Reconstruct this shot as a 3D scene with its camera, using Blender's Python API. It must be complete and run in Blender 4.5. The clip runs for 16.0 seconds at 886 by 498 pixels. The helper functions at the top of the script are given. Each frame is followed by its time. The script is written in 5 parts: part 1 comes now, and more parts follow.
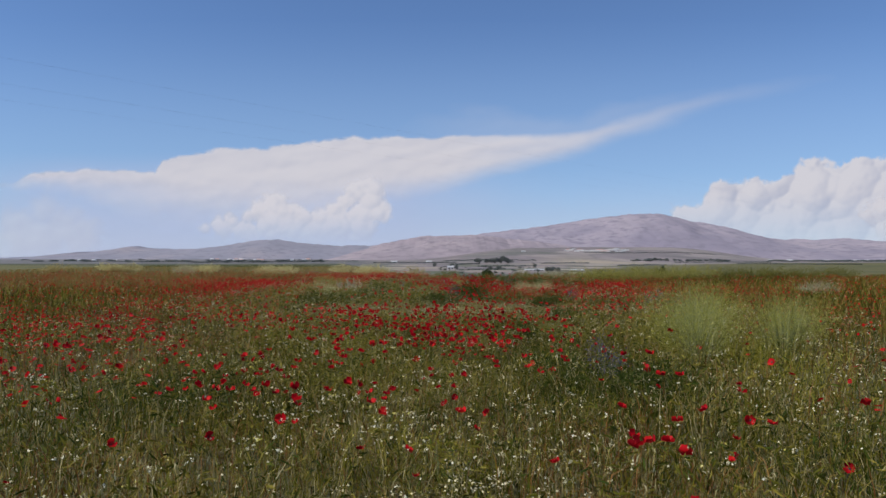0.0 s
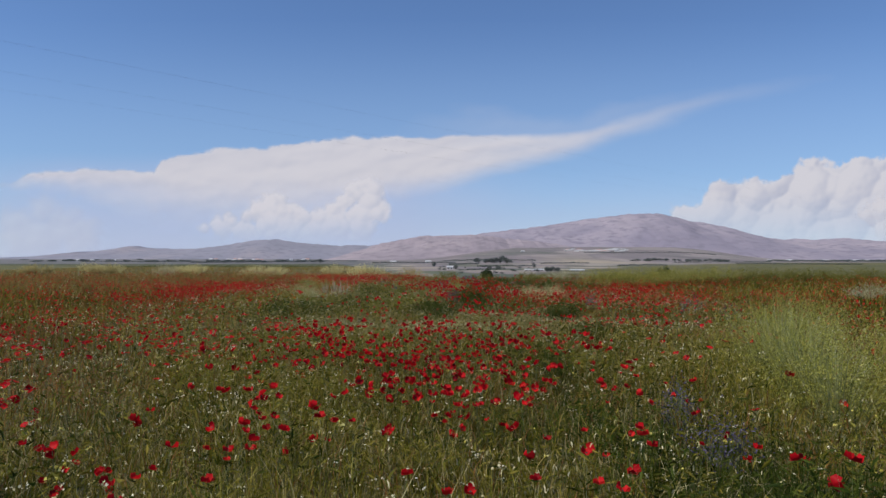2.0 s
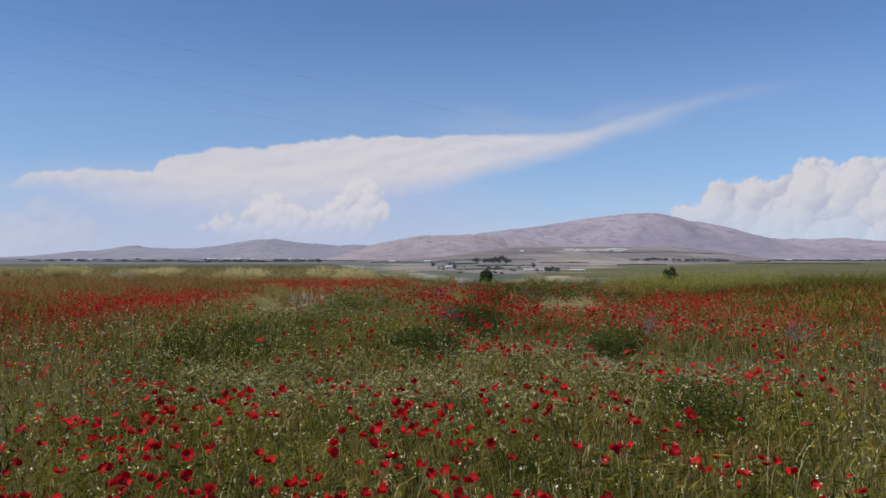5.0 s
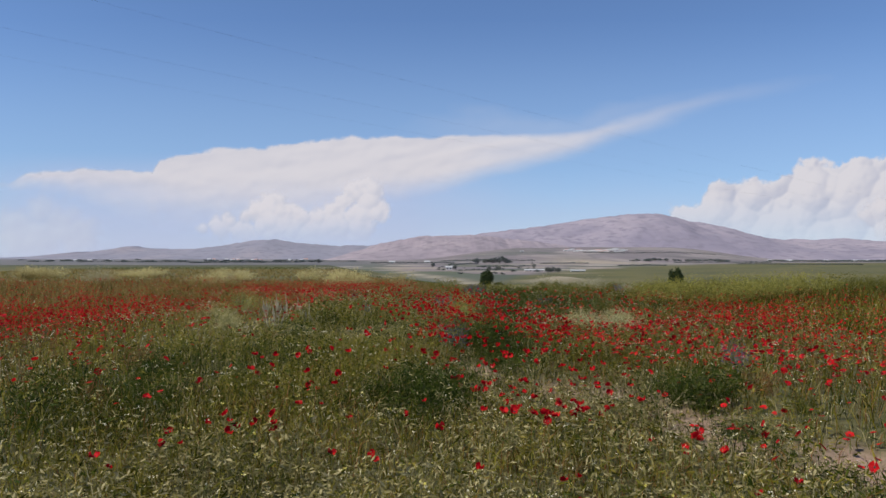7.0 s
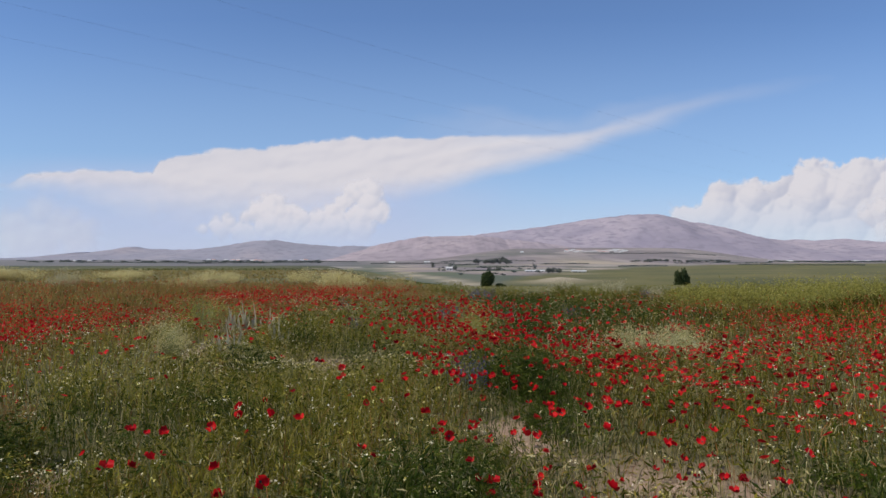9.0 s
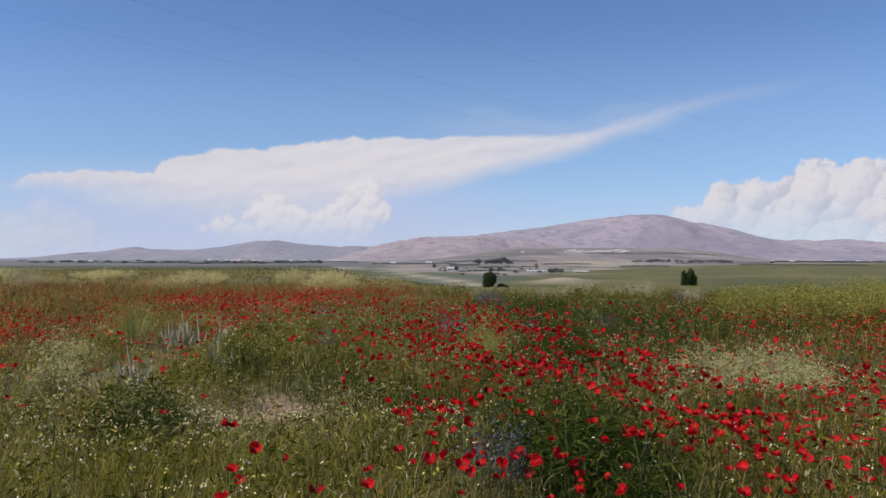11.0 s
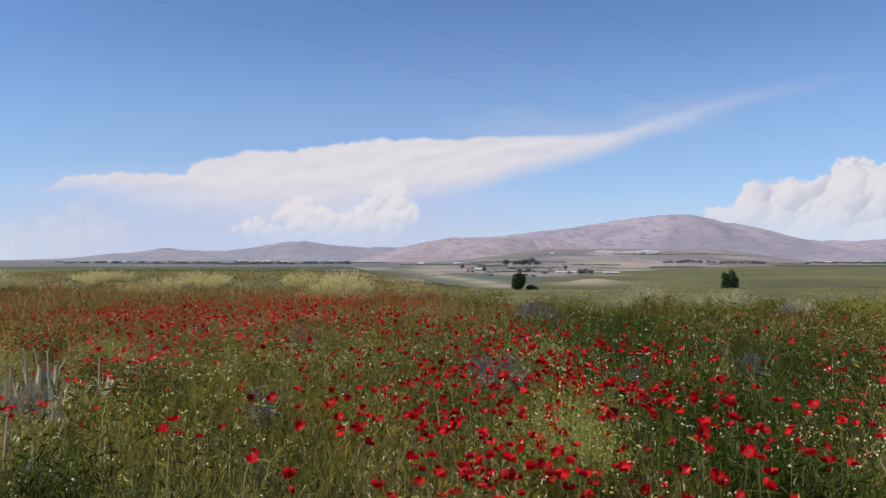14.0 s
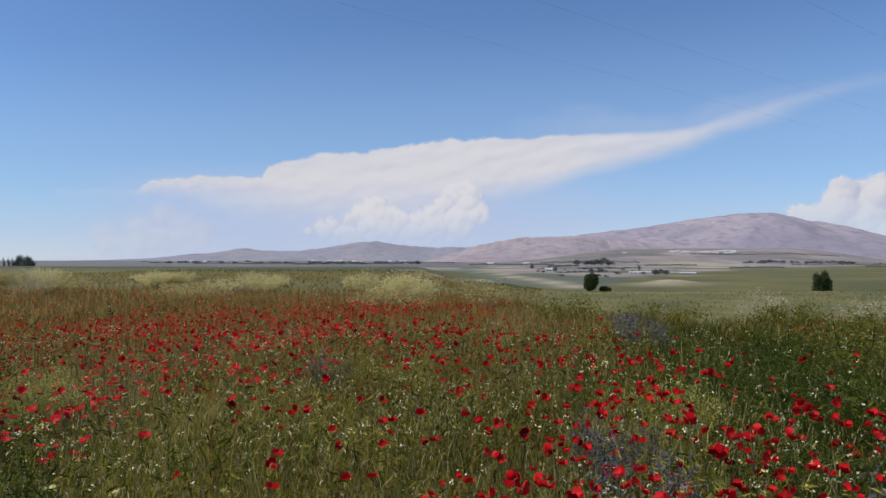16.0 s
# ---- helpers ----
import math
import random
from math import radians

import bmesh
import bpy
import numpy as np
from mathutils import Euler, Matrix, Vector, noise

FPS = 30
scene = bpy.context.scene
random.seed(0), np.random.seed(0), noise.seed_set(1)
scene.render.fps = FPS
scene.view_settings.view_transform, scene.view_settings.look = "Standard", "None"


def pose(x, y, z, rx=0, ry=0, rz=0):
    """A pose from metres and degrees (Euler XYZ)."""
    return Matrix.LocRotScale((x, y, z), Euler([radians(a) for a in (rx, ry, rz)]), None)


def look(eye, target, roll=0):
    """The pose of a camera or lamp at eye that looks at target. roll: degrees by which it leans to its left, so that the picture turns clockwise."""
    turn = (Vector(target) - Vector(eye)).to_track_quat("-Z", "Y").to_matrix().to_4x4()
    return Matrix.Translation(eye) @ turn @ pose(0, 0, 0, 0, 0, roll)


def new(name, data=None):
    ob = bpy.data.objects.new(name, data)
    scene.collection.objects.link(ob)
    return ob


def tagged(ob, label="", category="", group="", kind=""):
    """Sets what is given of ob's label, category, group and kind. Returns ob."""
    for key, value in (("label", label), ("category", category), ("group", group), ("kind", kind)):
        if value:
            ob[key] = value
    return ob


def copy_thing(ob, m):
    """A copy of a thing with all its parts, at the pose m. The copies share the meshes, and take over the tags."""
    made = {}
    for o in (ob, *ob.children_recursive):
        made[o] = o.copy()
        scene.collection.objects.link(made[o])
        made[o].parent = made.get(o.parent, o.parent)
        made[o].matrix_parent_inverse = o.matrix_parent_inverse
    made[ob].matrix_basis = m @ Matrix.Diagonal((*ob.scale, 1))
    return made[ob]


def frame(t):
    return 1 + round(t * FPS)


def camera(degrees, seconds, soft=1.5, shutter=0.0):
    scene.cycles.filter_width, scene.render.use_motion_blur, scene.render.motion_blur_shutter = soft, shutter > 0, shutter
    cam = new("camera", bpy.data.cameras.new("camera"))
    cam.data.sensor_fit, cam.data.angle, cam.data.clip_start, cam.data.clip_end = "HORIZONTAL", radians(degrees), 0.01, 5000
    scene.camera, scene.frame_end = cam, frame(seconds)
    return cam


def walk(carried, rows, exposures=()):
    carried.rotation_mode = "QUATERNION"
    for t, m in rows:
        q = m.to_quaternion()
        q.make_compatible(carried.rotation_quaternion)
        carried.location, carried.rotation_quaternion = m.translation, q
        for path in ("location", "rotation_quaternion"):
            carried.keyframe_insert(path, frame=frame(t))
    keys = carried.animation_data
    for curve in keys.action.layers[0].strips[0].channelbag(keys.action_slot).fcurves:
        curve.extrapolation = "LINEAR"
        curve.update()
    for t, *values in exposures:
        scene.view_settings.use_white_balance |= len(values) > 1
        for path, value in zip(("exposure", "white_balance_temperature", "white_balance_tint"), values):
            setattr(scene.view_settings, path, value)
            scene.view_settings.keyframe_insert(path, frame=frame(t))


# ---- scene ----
# ---- camera ----
LENS = 64.8
cam = camera(LENS, 16.0, soft=1.52)
# seconds, x, y, z, yaw, pitch
PATH = [
    (0.0, 0.001, 0.000, 1.228, 0.00, 0.65), (0.5, 0.019, 0.681, 1.227, -0.00, 0.65), (1.0, 0.038, 1.360, 1.228, -0.02, 0.65),
    (1.5, 0.051, 2.035, 1.233, -0.04, 0.65), (2.0, 0.054, 2.708, 1.243, -0.06, 0.64), (2.5, 0.050, 3.395, 1.258, -0.08, 0.63),
    (3.0, 0.049, 4.111, 1.277, -0.11, 0.60), (3.5, 0.057, 4.858, 1.295, -0.12, 0.58), (4.0, 0.073, 5.622, 1.307, -0.13, 0.58),
    (4.5, 0.093, 6.393, 1.314, -0.14, 0.59), (5.0, 0.112, 7.164, 1.317, -0.14, 0.61), (5.5, 0.126, 7.933, 1.319, -0.14, 0.62),
    (6.0, 0.129, 8.696, 1.323, -0.14, 0.63), (6.5, 0.118, 9.448, 1.330, -0.14, 0.64), (7.0, 0.094, 10.182, 1.341, -0.14, 0.65),
    (7.5, 0.064, 10.893, 1.353, -0.14, 0.65), (8.0, 0.038, 11.591, 1.362, -0.14, 0.65), (8.5, 0.020, 12.292, 1.361, -0.14, 0.67),
    (9.0, 0.010, 13.005, 1.348, -0.13, 0.70), (9.5, 0.005, 13.725, 1.328, -0.11, 0.72), (10.0, 0.007, 14.445, 1.307, -0.08, 0.72),
    (10.5, 0.010, 15.159, 1.288, -0.06, 0.72), (11.0, 0.013, 15.864, 1.273, -0.03, 0.72), (11.5, 0.012, 16.561, 1.263, -0.01, 0.73),
    (12.0, 0.011, 17.252, 1.258, 0.01, 0.74), (12.5, 0.009, 17.940, 1.256, 0.11, 0.77), (13.0, 0.001, 18.623, 1.255, 0.44, 0.79),
    (13.5, -0.019, 19.292, 1.254, 1.15, 0.79), (14.0, -0.051, 19.942, 1.253, 2.25, 0.79), (14.5, -0.086, 20.576, 1.253, 3.58, 0.79),
    (15.0, -0.126, 21.201, 1.255, 5.01, 0.79), (15.5, -0.173, 21.824, 1.255, 6.47, 0.79), (16.0, -0.227, 22.448, 1.254, 7.95, 0.79),
]
walk(cam, [(t, pose(x, y, z, 90 + pitch, 0, yaw)) for t, x, y, z, yaw, pitch in PATH],
     exposures=((0.0, -0.08, 6380, 10), (4.0, -0.08, 6360, 10), (7.0, 0.02, 6520, 10), (11.5, 0.07, 6540, 10), (12.5, 0.10, 6540, 10), (14.5, 0.16, 6580, 10),
                (16.0, 0.03, 6420, 8)))

# ---- world and sun ----
SUN_AZIMUTH, SUN_HEIGHT = -112.0, 52.0      # degrees clockwise from +y, degrees above the horizon
world = bpy.data.worlds.new("sky")
world.use_nodes = True
scene.world = world
wn = world.node_tree.nodes
sky = wn.new("ShaderNodeTexSky")
sky.sky_type = "NISHITA"
sky.sun_disc = False
sky.sun_elevation, sky.sun_rotation = radians(SUN_HEIGHT), radians(SUN_AZIMUTH)
sky.altitude, sky.air_density, sky.dust_density, sky.ozone_density = 1500, 1.0, 0.25, 3.0
wn["Background"].inputs["Strength"].default_value = 0.113
tint = wn.new("ShaderNodeMix")
tint.data_type, tint.blend_type = "RGBA", "MULTIPLY"
tint.inputs[0].default_value, tint.inputs[7].default_value = 1.0, (0.87, 0.975, 1.135, 1)
world.node_tree.links.new(sky.outputs[0], tint.inputs[6])
world.node_tree.links.new(tint.outputs[2], wn["Background"].inputs["Color"])
sun = new("sun", bpy.data.lights.new("sun", "SUN"))
sun.data.energy, sun.data.angle, sun.data.color = 5.0, radians(0.5), (1.0, 0.94, 0.83)
az, el = radians(SUN_AZIMUTH), radians(SUN_HEIGHT)
sun.matrix_world = look(Vector((math.sin(az) * math.cos(el), math.cos(az) * math.cos(el), math.sin(el))) * 60, (0, 0, 0))


# ---- materials ----
def nodes_of(name):
    m = bpy.data.materials.new(name)
    m.use_nodes = True
    return m, m.node_tree.nodes, m.node_tree.links, m.node_tree.nodes["Principled BSDF"]


def mix_colour(n, l, fac, a, b):
    """A colour mix; fac, a and b are sockets or plain values."""
    x = n.new("ShaderNodeMix")
    x.data_type = "RGBA"
    for sock, v in ((x.inputs[0], fac), (x.inputs[6], a), (x.inputs[7], b)):
        if isinstance(v, bpy.types.NodeSocket):
            l.new(v, sock)
        else:
            sock.default_value = v if isinstance(v, float) else (*v, 1)
    return x.outputs[2]


def ramp(n, l, fac, stops, constant=False):
    r = n.new("ShaderNodeValToRGB")
    if constant:
        r.color_ramp.interpolation = "CONSTANT"
    while len(r.color_ramp.elements) < len(stops):
        r.color_ramp.elements.new(1.0)
    for e, (p, c) in zip(r.color_ramp.elements, stops):
        e.position, e.color = p, (*c, 1)
    l.new(fac, r.inputs[0])
    return r.outputs[0]


def noise_of(n, l, where, scale, detail=4.0, stretch=None):
    t = n.new("ShaderNodeTexNoise")
    t.inputs["Scale"].default_value, t.inputs["Detail"].default_value = scale, detail
    if stretch:
        s = n.new("ShaderNodeMapping")
        s.inputs["Scale"].default_value = stretch
        l.new(where, s.inputs["Vector"])
        where = s.outputs[0]
    l.new(where, t.inputs["Vector"])
    return t.outputs["Fac"]


def plant(name, stops, rough=0.55, through_light=0.3, per_object=False, patch=0.6):
    """Leaf-like material: each blade its own tone, patches of a metre or so, light passing through."""
    m, n, l, b = nodes_of(name)
    if per_object:
        rnd = n.new("ShaderNodeObjectInfo").outputs["Random"]
    else:
        rnd = n.new("ShaderNodeNewGeometry").outputs["Random Per Island"]
    where = n.new("ShaderNodeTexCoord").outputs["Object"]
    big = noise_of(n, l, where, 0.9, 3.0)
    add = n.new("ShaderNodeMath")
    add.operation = "MULTIPLY_ADD"
    l.new(big, add.inputs[0])
    add.inputs[1].default_value = patch
    sub = n.new("ShaderNodeMath")
    sub.operation = "SUBTRACT"
    l.new(rnd, sub.inputs[0])
    sub.inputs[1].default_value = patch * 0.5
    l.new(sub.outputs[0], add.inputs[2])
    col = ramp(n, l, add.outputs[0], stops)
    l.new(col, b.inputs["Base Color"])
    b.inputs["Roughness"].default_value = rough
    b.inputs["Specular IOR Level"].default_value = 0.08
    tr = n.new("ShaderNodeBsdfTranslucent")
    l.new(col, tr.inputs["Color"])
    mx = n.new("ShaderNodeMixShader")
    mx.inputs[0].default_value = through_light
    l.new(b.outputs[0], mx.inputs[1])
    l.new(tr.outputs[0], mx.inputs[2])
    l.new(mx.outputs[0], n["Material Output"].inputs["Surface"])
    return m


def rough_paint(name, a, b, scale=3.0, rough=0.8, bump=0.2):
    """Matt surface with two tones and a fine relief."""
    m, n, l, p = nodes_of(name)
    where = n.new("ShaderNodeTexCoord").outputs["Object"]
    f = noise_of(n, l, where, scale, 6.0)
    l.new(mix_colour(n, l, f, a, b), p.inputs["Base Color"])
    p.inputs["Roughness"].default_value = rough
    bp = n.new("ShaderNodeBump")
    bp.inputs["Strength"].default_value = bump
    l.new(noise_of(n, l, where, scale * 8, 3.0), bp.inputs["Height"])
    l.new(bp.outputs[0], p.inputs["Normal"])
    return m


GRASS = plant("grass", [(0.0, (0.030, 0.038, 0.003)), (0.3, (0.088, 0.086, 0.006)), (0.6, (0.174, 0.142, 0.014)),
                        (0.85, (0.262, 0.206, 0.040)), (1.0, (0.440, 0.365, 0.125))], 0.65, 0.38, patch=1.0)
DARK_GRASS = plant("dark_grass", [(0.0, (0.017, 0.030, 0.004)), (0.5, (0.045, 0.068, 0.008)), (1.0, (0.105, 0.122, 0.018))], 0.6, 0.4)
YELLOW_GRASS = plant("yellow_grass", [(0.0, (0.13, 0.122, 0.014)), (0.5, (0.245, 0.220, 0.026)), (1.0, (0.39, 0.34, 0.075))], 0.65, 0.42)
DRY_GRASS = plant("dry_grass", [(0.0, (0.170, 0.138, 0.056)), (0.5, (0.306, 0.255, 0.115)), (1.0, (0.468, 0.408, 0.220))], 0.6, 0.3)
WEED = plant("weed_leaf", [(0.0, (0.048, 0.056, 0.005)), (0.5, (0.110, 0.104, 0.010)), (1.0, (0.250, 0.205, 0.036))], 0.55, 0.35, patch=0.9)
PALE_WEED = plant("pale_weed", [(0.0, (0.120, 0.112, 0.045)), (0.5, (0.255, 0.222, 0.085)), (1.0, (0.470, 0.405, 0.210))], 0.6, 0.35)
MUSTARD = plant("mustard", [(0.0, (0.222, 0.229, 0.037)), (0.5, (0.348, 0.340, 0.063)), (1.0, (0.459, 0.429, 0.118))], 0.6, 0.45)
STALK = plant("stalk", [(0.0, (0.078, 0.109, 0.039)), (0.5, (0.140, 0.172, 0.062)), (1.0, (0.234, 0.234, 0.117))], 0.6, 0.15)
PALE_STALK = plant("pale_stalk", [(0.0, (0.150, 0.165, 0.055)), (0.5, (0.255, 0.265, 0.105)), (1.0, (0.380, 0.380, 0.190))], 0.6, 0.2)
RED = plant("poppy_petal", [(0.0, (0.150, 0.003, 0.006)), (0.45, (0.480, 0.006, 0.012)), (1.0, (0.650, 0.018, 0.018))], 0.5, 0.4)
RED_ONE = plant("poppy_petal_single", [(0.0, (0.300, 0.003, 0.007)), (0.5, (0.500, 0.006, 0.012)), (1.0, (0.630, 0.017, 0.018))],
                0.5, 0.4, per_object=True)
SEED = rough_paint("poppy_centre", (0.012, 0.012, 0.014), (0.03, 0.035, 0.02), 90)
PALE = plant("white_petal", [(0.0, (0.58, 0.49, 0.24)), (0.5, (0.76, 0.69, 0.44)), (1.0, (0.86, 0.82, 0.63))], 0.6, 0.4)
GOLD = plant("yellow_petal", [(0.0, (0.42, 0.36, 0.06)), (0.5, (0.58, 0.51, 0.12)), (1.0, (0.70, 0.64, 0.28))], 0.6, 0.35)
VIOLET = plant("violet_petal", [(0.0, (0.062, 0.056, 0.115)), (0.5, (0.100, 0.088, 0.165)), (1.0, (0.17, 0.155, 0.245))], 0.6, 0.3)
EAR = plant("grass_ear", [(0.0, (0.20, 0.18, 0.07)), (0.5, (0.41, 0.365, 0.17)), (1.0, (0.66, 0.60, 0.37))], 0.6, 0.35)
SILVER = plant("silver_twig", [(0.0, (0.29, 0.27, 0.17)), (0.5, (0.43, 0.40, 0.28)), (1.0, (0.60, 0.56, 0.43))], 0.7, 0.15)
CREAM = plant("cream_blossom", [(0.0, (0.28, 0.25, 0.13)), (0.5, (0.40, 0.37, 0.23)), (1.0, (0.58, 0.54, 0.38))], 0.7, 0.35)
HAY = plant("hay_plume", [(0.0, (0.48, 0.42, 0.185)), (0.5, (0.55, 0.485, 0.23)), (1.0, (0.63, 0.56, 0.31))], 0.9, 0.55)
PLUME = plant("weed_plume", [(0.0, (0.200, 0.190, 0.036)), (0.5, (0.310, 0.285, 0.062)), (1.0, (0.440, 0.395, 0.120))], 0.75, 0.5)
BELT = plant("tawny_grass", [(0.0, (0.190, 0.108, 0.036)), (0.5, (0.285, 0.190, 0.062)), (1.0, (0.370, 0.280, 0.100))], 0.8, 0.5, patch=1.2)
OLIVE = plant("olive_grass", [(0.0, (0.110, 0.110, 0.018)), (0.5, (0.150, 0.142, 0.027)), (1.0, (0.205, 0.185, 0.045))], 0.85, 0.45, patch=1.2)
HUMP = plant("feather_grass", [(0.0, (0.32, 0.265, 0.105)), (0.5, (0.39, 0.325, 0.14)), (1.0, (0.46, 0.39, 0.19))], 0.9, 0.55)
RUST = plant("rusty_sorrel", [(0.0, (0.115, 0.045, 0.016)), (0.5, (0.215, 0.094, 0.029)), (1.0, (0.33, 0.165, 0.058))], 0.65, 0.35)
NEEDLE = plant("juniper_leaf", [(0.0, (0.026, 0.043, 0.018)), (0.5, (0.048, 0.070, 0.027)), (1.0, (0.088, 0.108, 0.043))], 0.6, 0.25)
# leaf green greyed and lightened: distance haze put into the base colour
HAZYLEAF = plant("hazed_far_leaf", [(0.0, (0.100, 0.118, 0.110)), (0.5, (0.145, 0.160, 0.146)), (1.0, (0.195, 0.208, 0.190))], 0.7, 0.42)
BARK = rough_paint("bark", (0.09, 0.07, 0.05), (0.17, 0.14, 0.11), 6)
WHITEWASH = rough_paint("whitewashed_wall", (0.50, 0.48, 0.45), (0.68, 0.66, 0.62), 0.4)
REDROOF = rough_paint("tiled_roof", (0.34, 0.19, 0.16), (0.44, 0.27, 0.22), 0.5)
GREYROOF = rough_paint("sheet_roof", (0.36, 0.36, 0.37), (0.50, 0.50, 0.50), 0.3, 0.5)
DARKGLASS = rough_paint("window_glass", (0.03, 0.035, 0.04), (0.06, 0.065, 0.07), 0.5, 0.15, 0.0)
CABLE = rough_paint("cable", (0.05, 0.05, 0.055), (0.10, 0.10, 0.11), 5, 0.5)
TIMBER = rough_paint("pole_timber", (0.13, 0.10, 0.08), (0.22, 0.18, 0.14), 4)

# ---- the lie of the land ----
# patches on the field: x, y, half width, half depth, strength
POPPY = []
POPPY += [
    (-4.4, 8.0, 1.0, 2.6, 0.50), (-7.1, 24.1, 3.1, 4.0, 0.80), (2.8, 20.5, 2.2, 4.0, 0.80), (0.1, 8.7, 1.4, 2.2, 0.50),
    (-2.6, 4.6, 0.4, 0.8, 0.60), (-0.2, 9.6, 0.7, 2.2, 0.50), (-1.0, 5.6, 0.4, 0.5, 0.30), (-0.4, 9.1, 0.5, 0.8, 0.70),
    (-1.9, 10.6, 1.1, 1.5, 0.50), (0.2, 8.1, 0.4, 0.4, 0.60), (1.2, 11.2, 0.6, 1.4, 0.40), (-6.2, 21.4, 2.0, 4.0, 0.90),
    (3.5, 20.3, 2.6, 4.0, 0.90), (8.0, 18.5, 1.0, 1.9, 0.70), (1.0, 7.9, 0.4, 0.4, 0.30), (-6.2, 20.9, 1.1, 4.0, 0.90),
    (3.8, 20.0, 2.4, 4.0, 0.80), (0.8, 23.8, 0.8, 3.2, 0.50), (0.6, 16.2, 0.4, 1.2, 0.50),
]
POPPY += [
    (1.5, 21.6, 1.1, 2.6, 0.50), (3.5, 20.6, 1.3, 2.5, 0.80), (0.4, 19.4, 0.7, 1.4, 0.50), (-0.6, 18.5, 0.5, 1.0, 0.30),
    (0.7, 16.7, 0.5, 0.4, 0.40), (-3.6, 29.4, 1.7, 3.9, 1.00), (1.0, 22.2, 0.6, 1.4, 1.00), (-0.1, 22.7, 0.9, 1.3, 0.70),
    (-2.5, 23.7, 0.6, 1.6, 0.40), (0.3, 21.0, 0.2, 0.4, 0.70), (-4.0, 29.9, 1.6, 3.6, 1.00), (-0.4, 24.8, 0.6, 1.0, 0.50),
    (-1.1, 23.5, 0.4, 0.4, 0.50), (1.6, 26.2, 0.4, 0.9, 0.50), (0.4, 27.1, 0.5, 1.2, 0.50), (-4.1, 31.2, 0.9, 1.9, 0.90),
    (-3.1, 33.7, 1.7, 2.4, 0.70), (-3.2, 27.4, 0.9, 0.7, 0.90), (-1.2, 25.7, 0.2, 0.4, 0.50),
]
POPPY += [
    (0.2, 26.5, 0.3, 0.7, 0.40), (-0.0, 29.1, 1.0, 1.2, 0.40), (-3.3, 31.7, 0.6, 1.2, 1.00), (-4.1, 31.2, 1.2, 1.6, 1.00),
    (-6.0, 31.3, 1.2, 1.1, 0.80), (-3.9, 27.1, 0.4, 0.4, 1.00), (-3.7, 29.7, 1.1, 1.8, 1.00), (-1.7, 30.7, 1.5, 2.1, 0.80),
    (3.8, 21.6, 2.0, 1.9, 0.90), (6.1, 23.9, 1.2, 2.0, 0.80), (1.0, 23.9, 0.8, 2.0, 0.80), (0.3, 25.5, 1.5, 2.3, 0.80),
    (-4.4, 31.0, 1.2, 2.1, 0.90), (0.8, 22.5, 0.8, 1.2, 0.90), (1.6, 22.2, 0.6, 1.0, 0.80), (3.9, 25.8, 1.0, 1.4, 0.70),
    (1.0, 22.4, 0.8, 1.3, 0.80), (0.4, 24.8, 0.8, 1.3, 0.70), (-3.0, 35.8, 2.2, 2.0, 0.60),
]
POPPY += [
    (-4.4, 12.9, 1.1, 3.1, 0.60), (-2.5, 9.8, 0.7, 0.9, 0.60), (3.1, 12.9, 1.4, 2.4, 0.60), (0.1, 11.2, 1.0, 1.4, 0.50),
    (0.6, 8.1, 0.4, 0.4, 0.50), (-0.3, 8.6, 1.2, 2.1, 0.50), (-3.8, 7.5, 1.4, 2.2, 0.70), (-1.6, 11.9, 0.9, 1.8, 0.60),
    (-0.9, 6.3, 0.5, 0.6, 0.40), (1.9, 9.3, 0.5, 0.7, 0.40), (-4.3, 8.1, 0.8, 1.6, 0.60), (-4.4, 11.0, 1.8, 2.0, 0.60),
    (-1.7, 24.7, 0.6, 0.8, 0.40),
]
POPPY += [(-4.2, 19.0, 0.7, 0.8, 0.70), (-1.2, 16.6, 1.0, 0.5, 0.35), (1.2, 15.7, 0.5, 0.5, 0.50), (0.8, 17.0, 0.5, 0.6, 0.40),
          (-2.95, 23.9, 0.5, 0.8, 0.90), (-1.95, 21.3, 0.3, 0.3, 0.60), (-1.9, 22.6, 0.25, 0.25, 0.70), (-1.2, 5.7, 0.9, 0.6, 0.60), (-0.2, 5.4, 0.5, 0.4, 0.40), (1.2, 6.2, 0.5, 0.5, 0.40), (-1.65, 2.9, 0.3, 0.3, 0.50)]
SPARSE = []
SPARSE += [
    (0.3, 3.2, 1.3, 0.7, 0.60), (2.6, 7.5, 0.9, 3.7, 0.90), (-0.7, 13.8, 1.5, 0.6, 0.85), (-2.1, 20.0, 1.4, 3.5, 0.80),
    (1.6, 13.8, 0.8, 0.6, 0.70), (-2.2, 19.4, 1.1, 2.2, 0.60), (-1.5, 22.3, 0.6, 3.0, 0.80), (-1.8, 21.4, 0.5, 0.9, 0.80),
    (4.1, 28.8, 1.9, 2.2, 0.60), (2.1, 29.8, 1.0, 2.5, 0.75), (3.0, 22.6, 0.6, 1.2, 0.90), (1.2, 16.4, 0.5, 0.5, 0.50),
    (-0.4, 13.4, 1.7, 1.0, 0.90), (-2.3, 21.0, 1.7, 2.9, 0.45), (1.1, 23.6, 0.7, 0.5, 0.75),
]
BARE = []
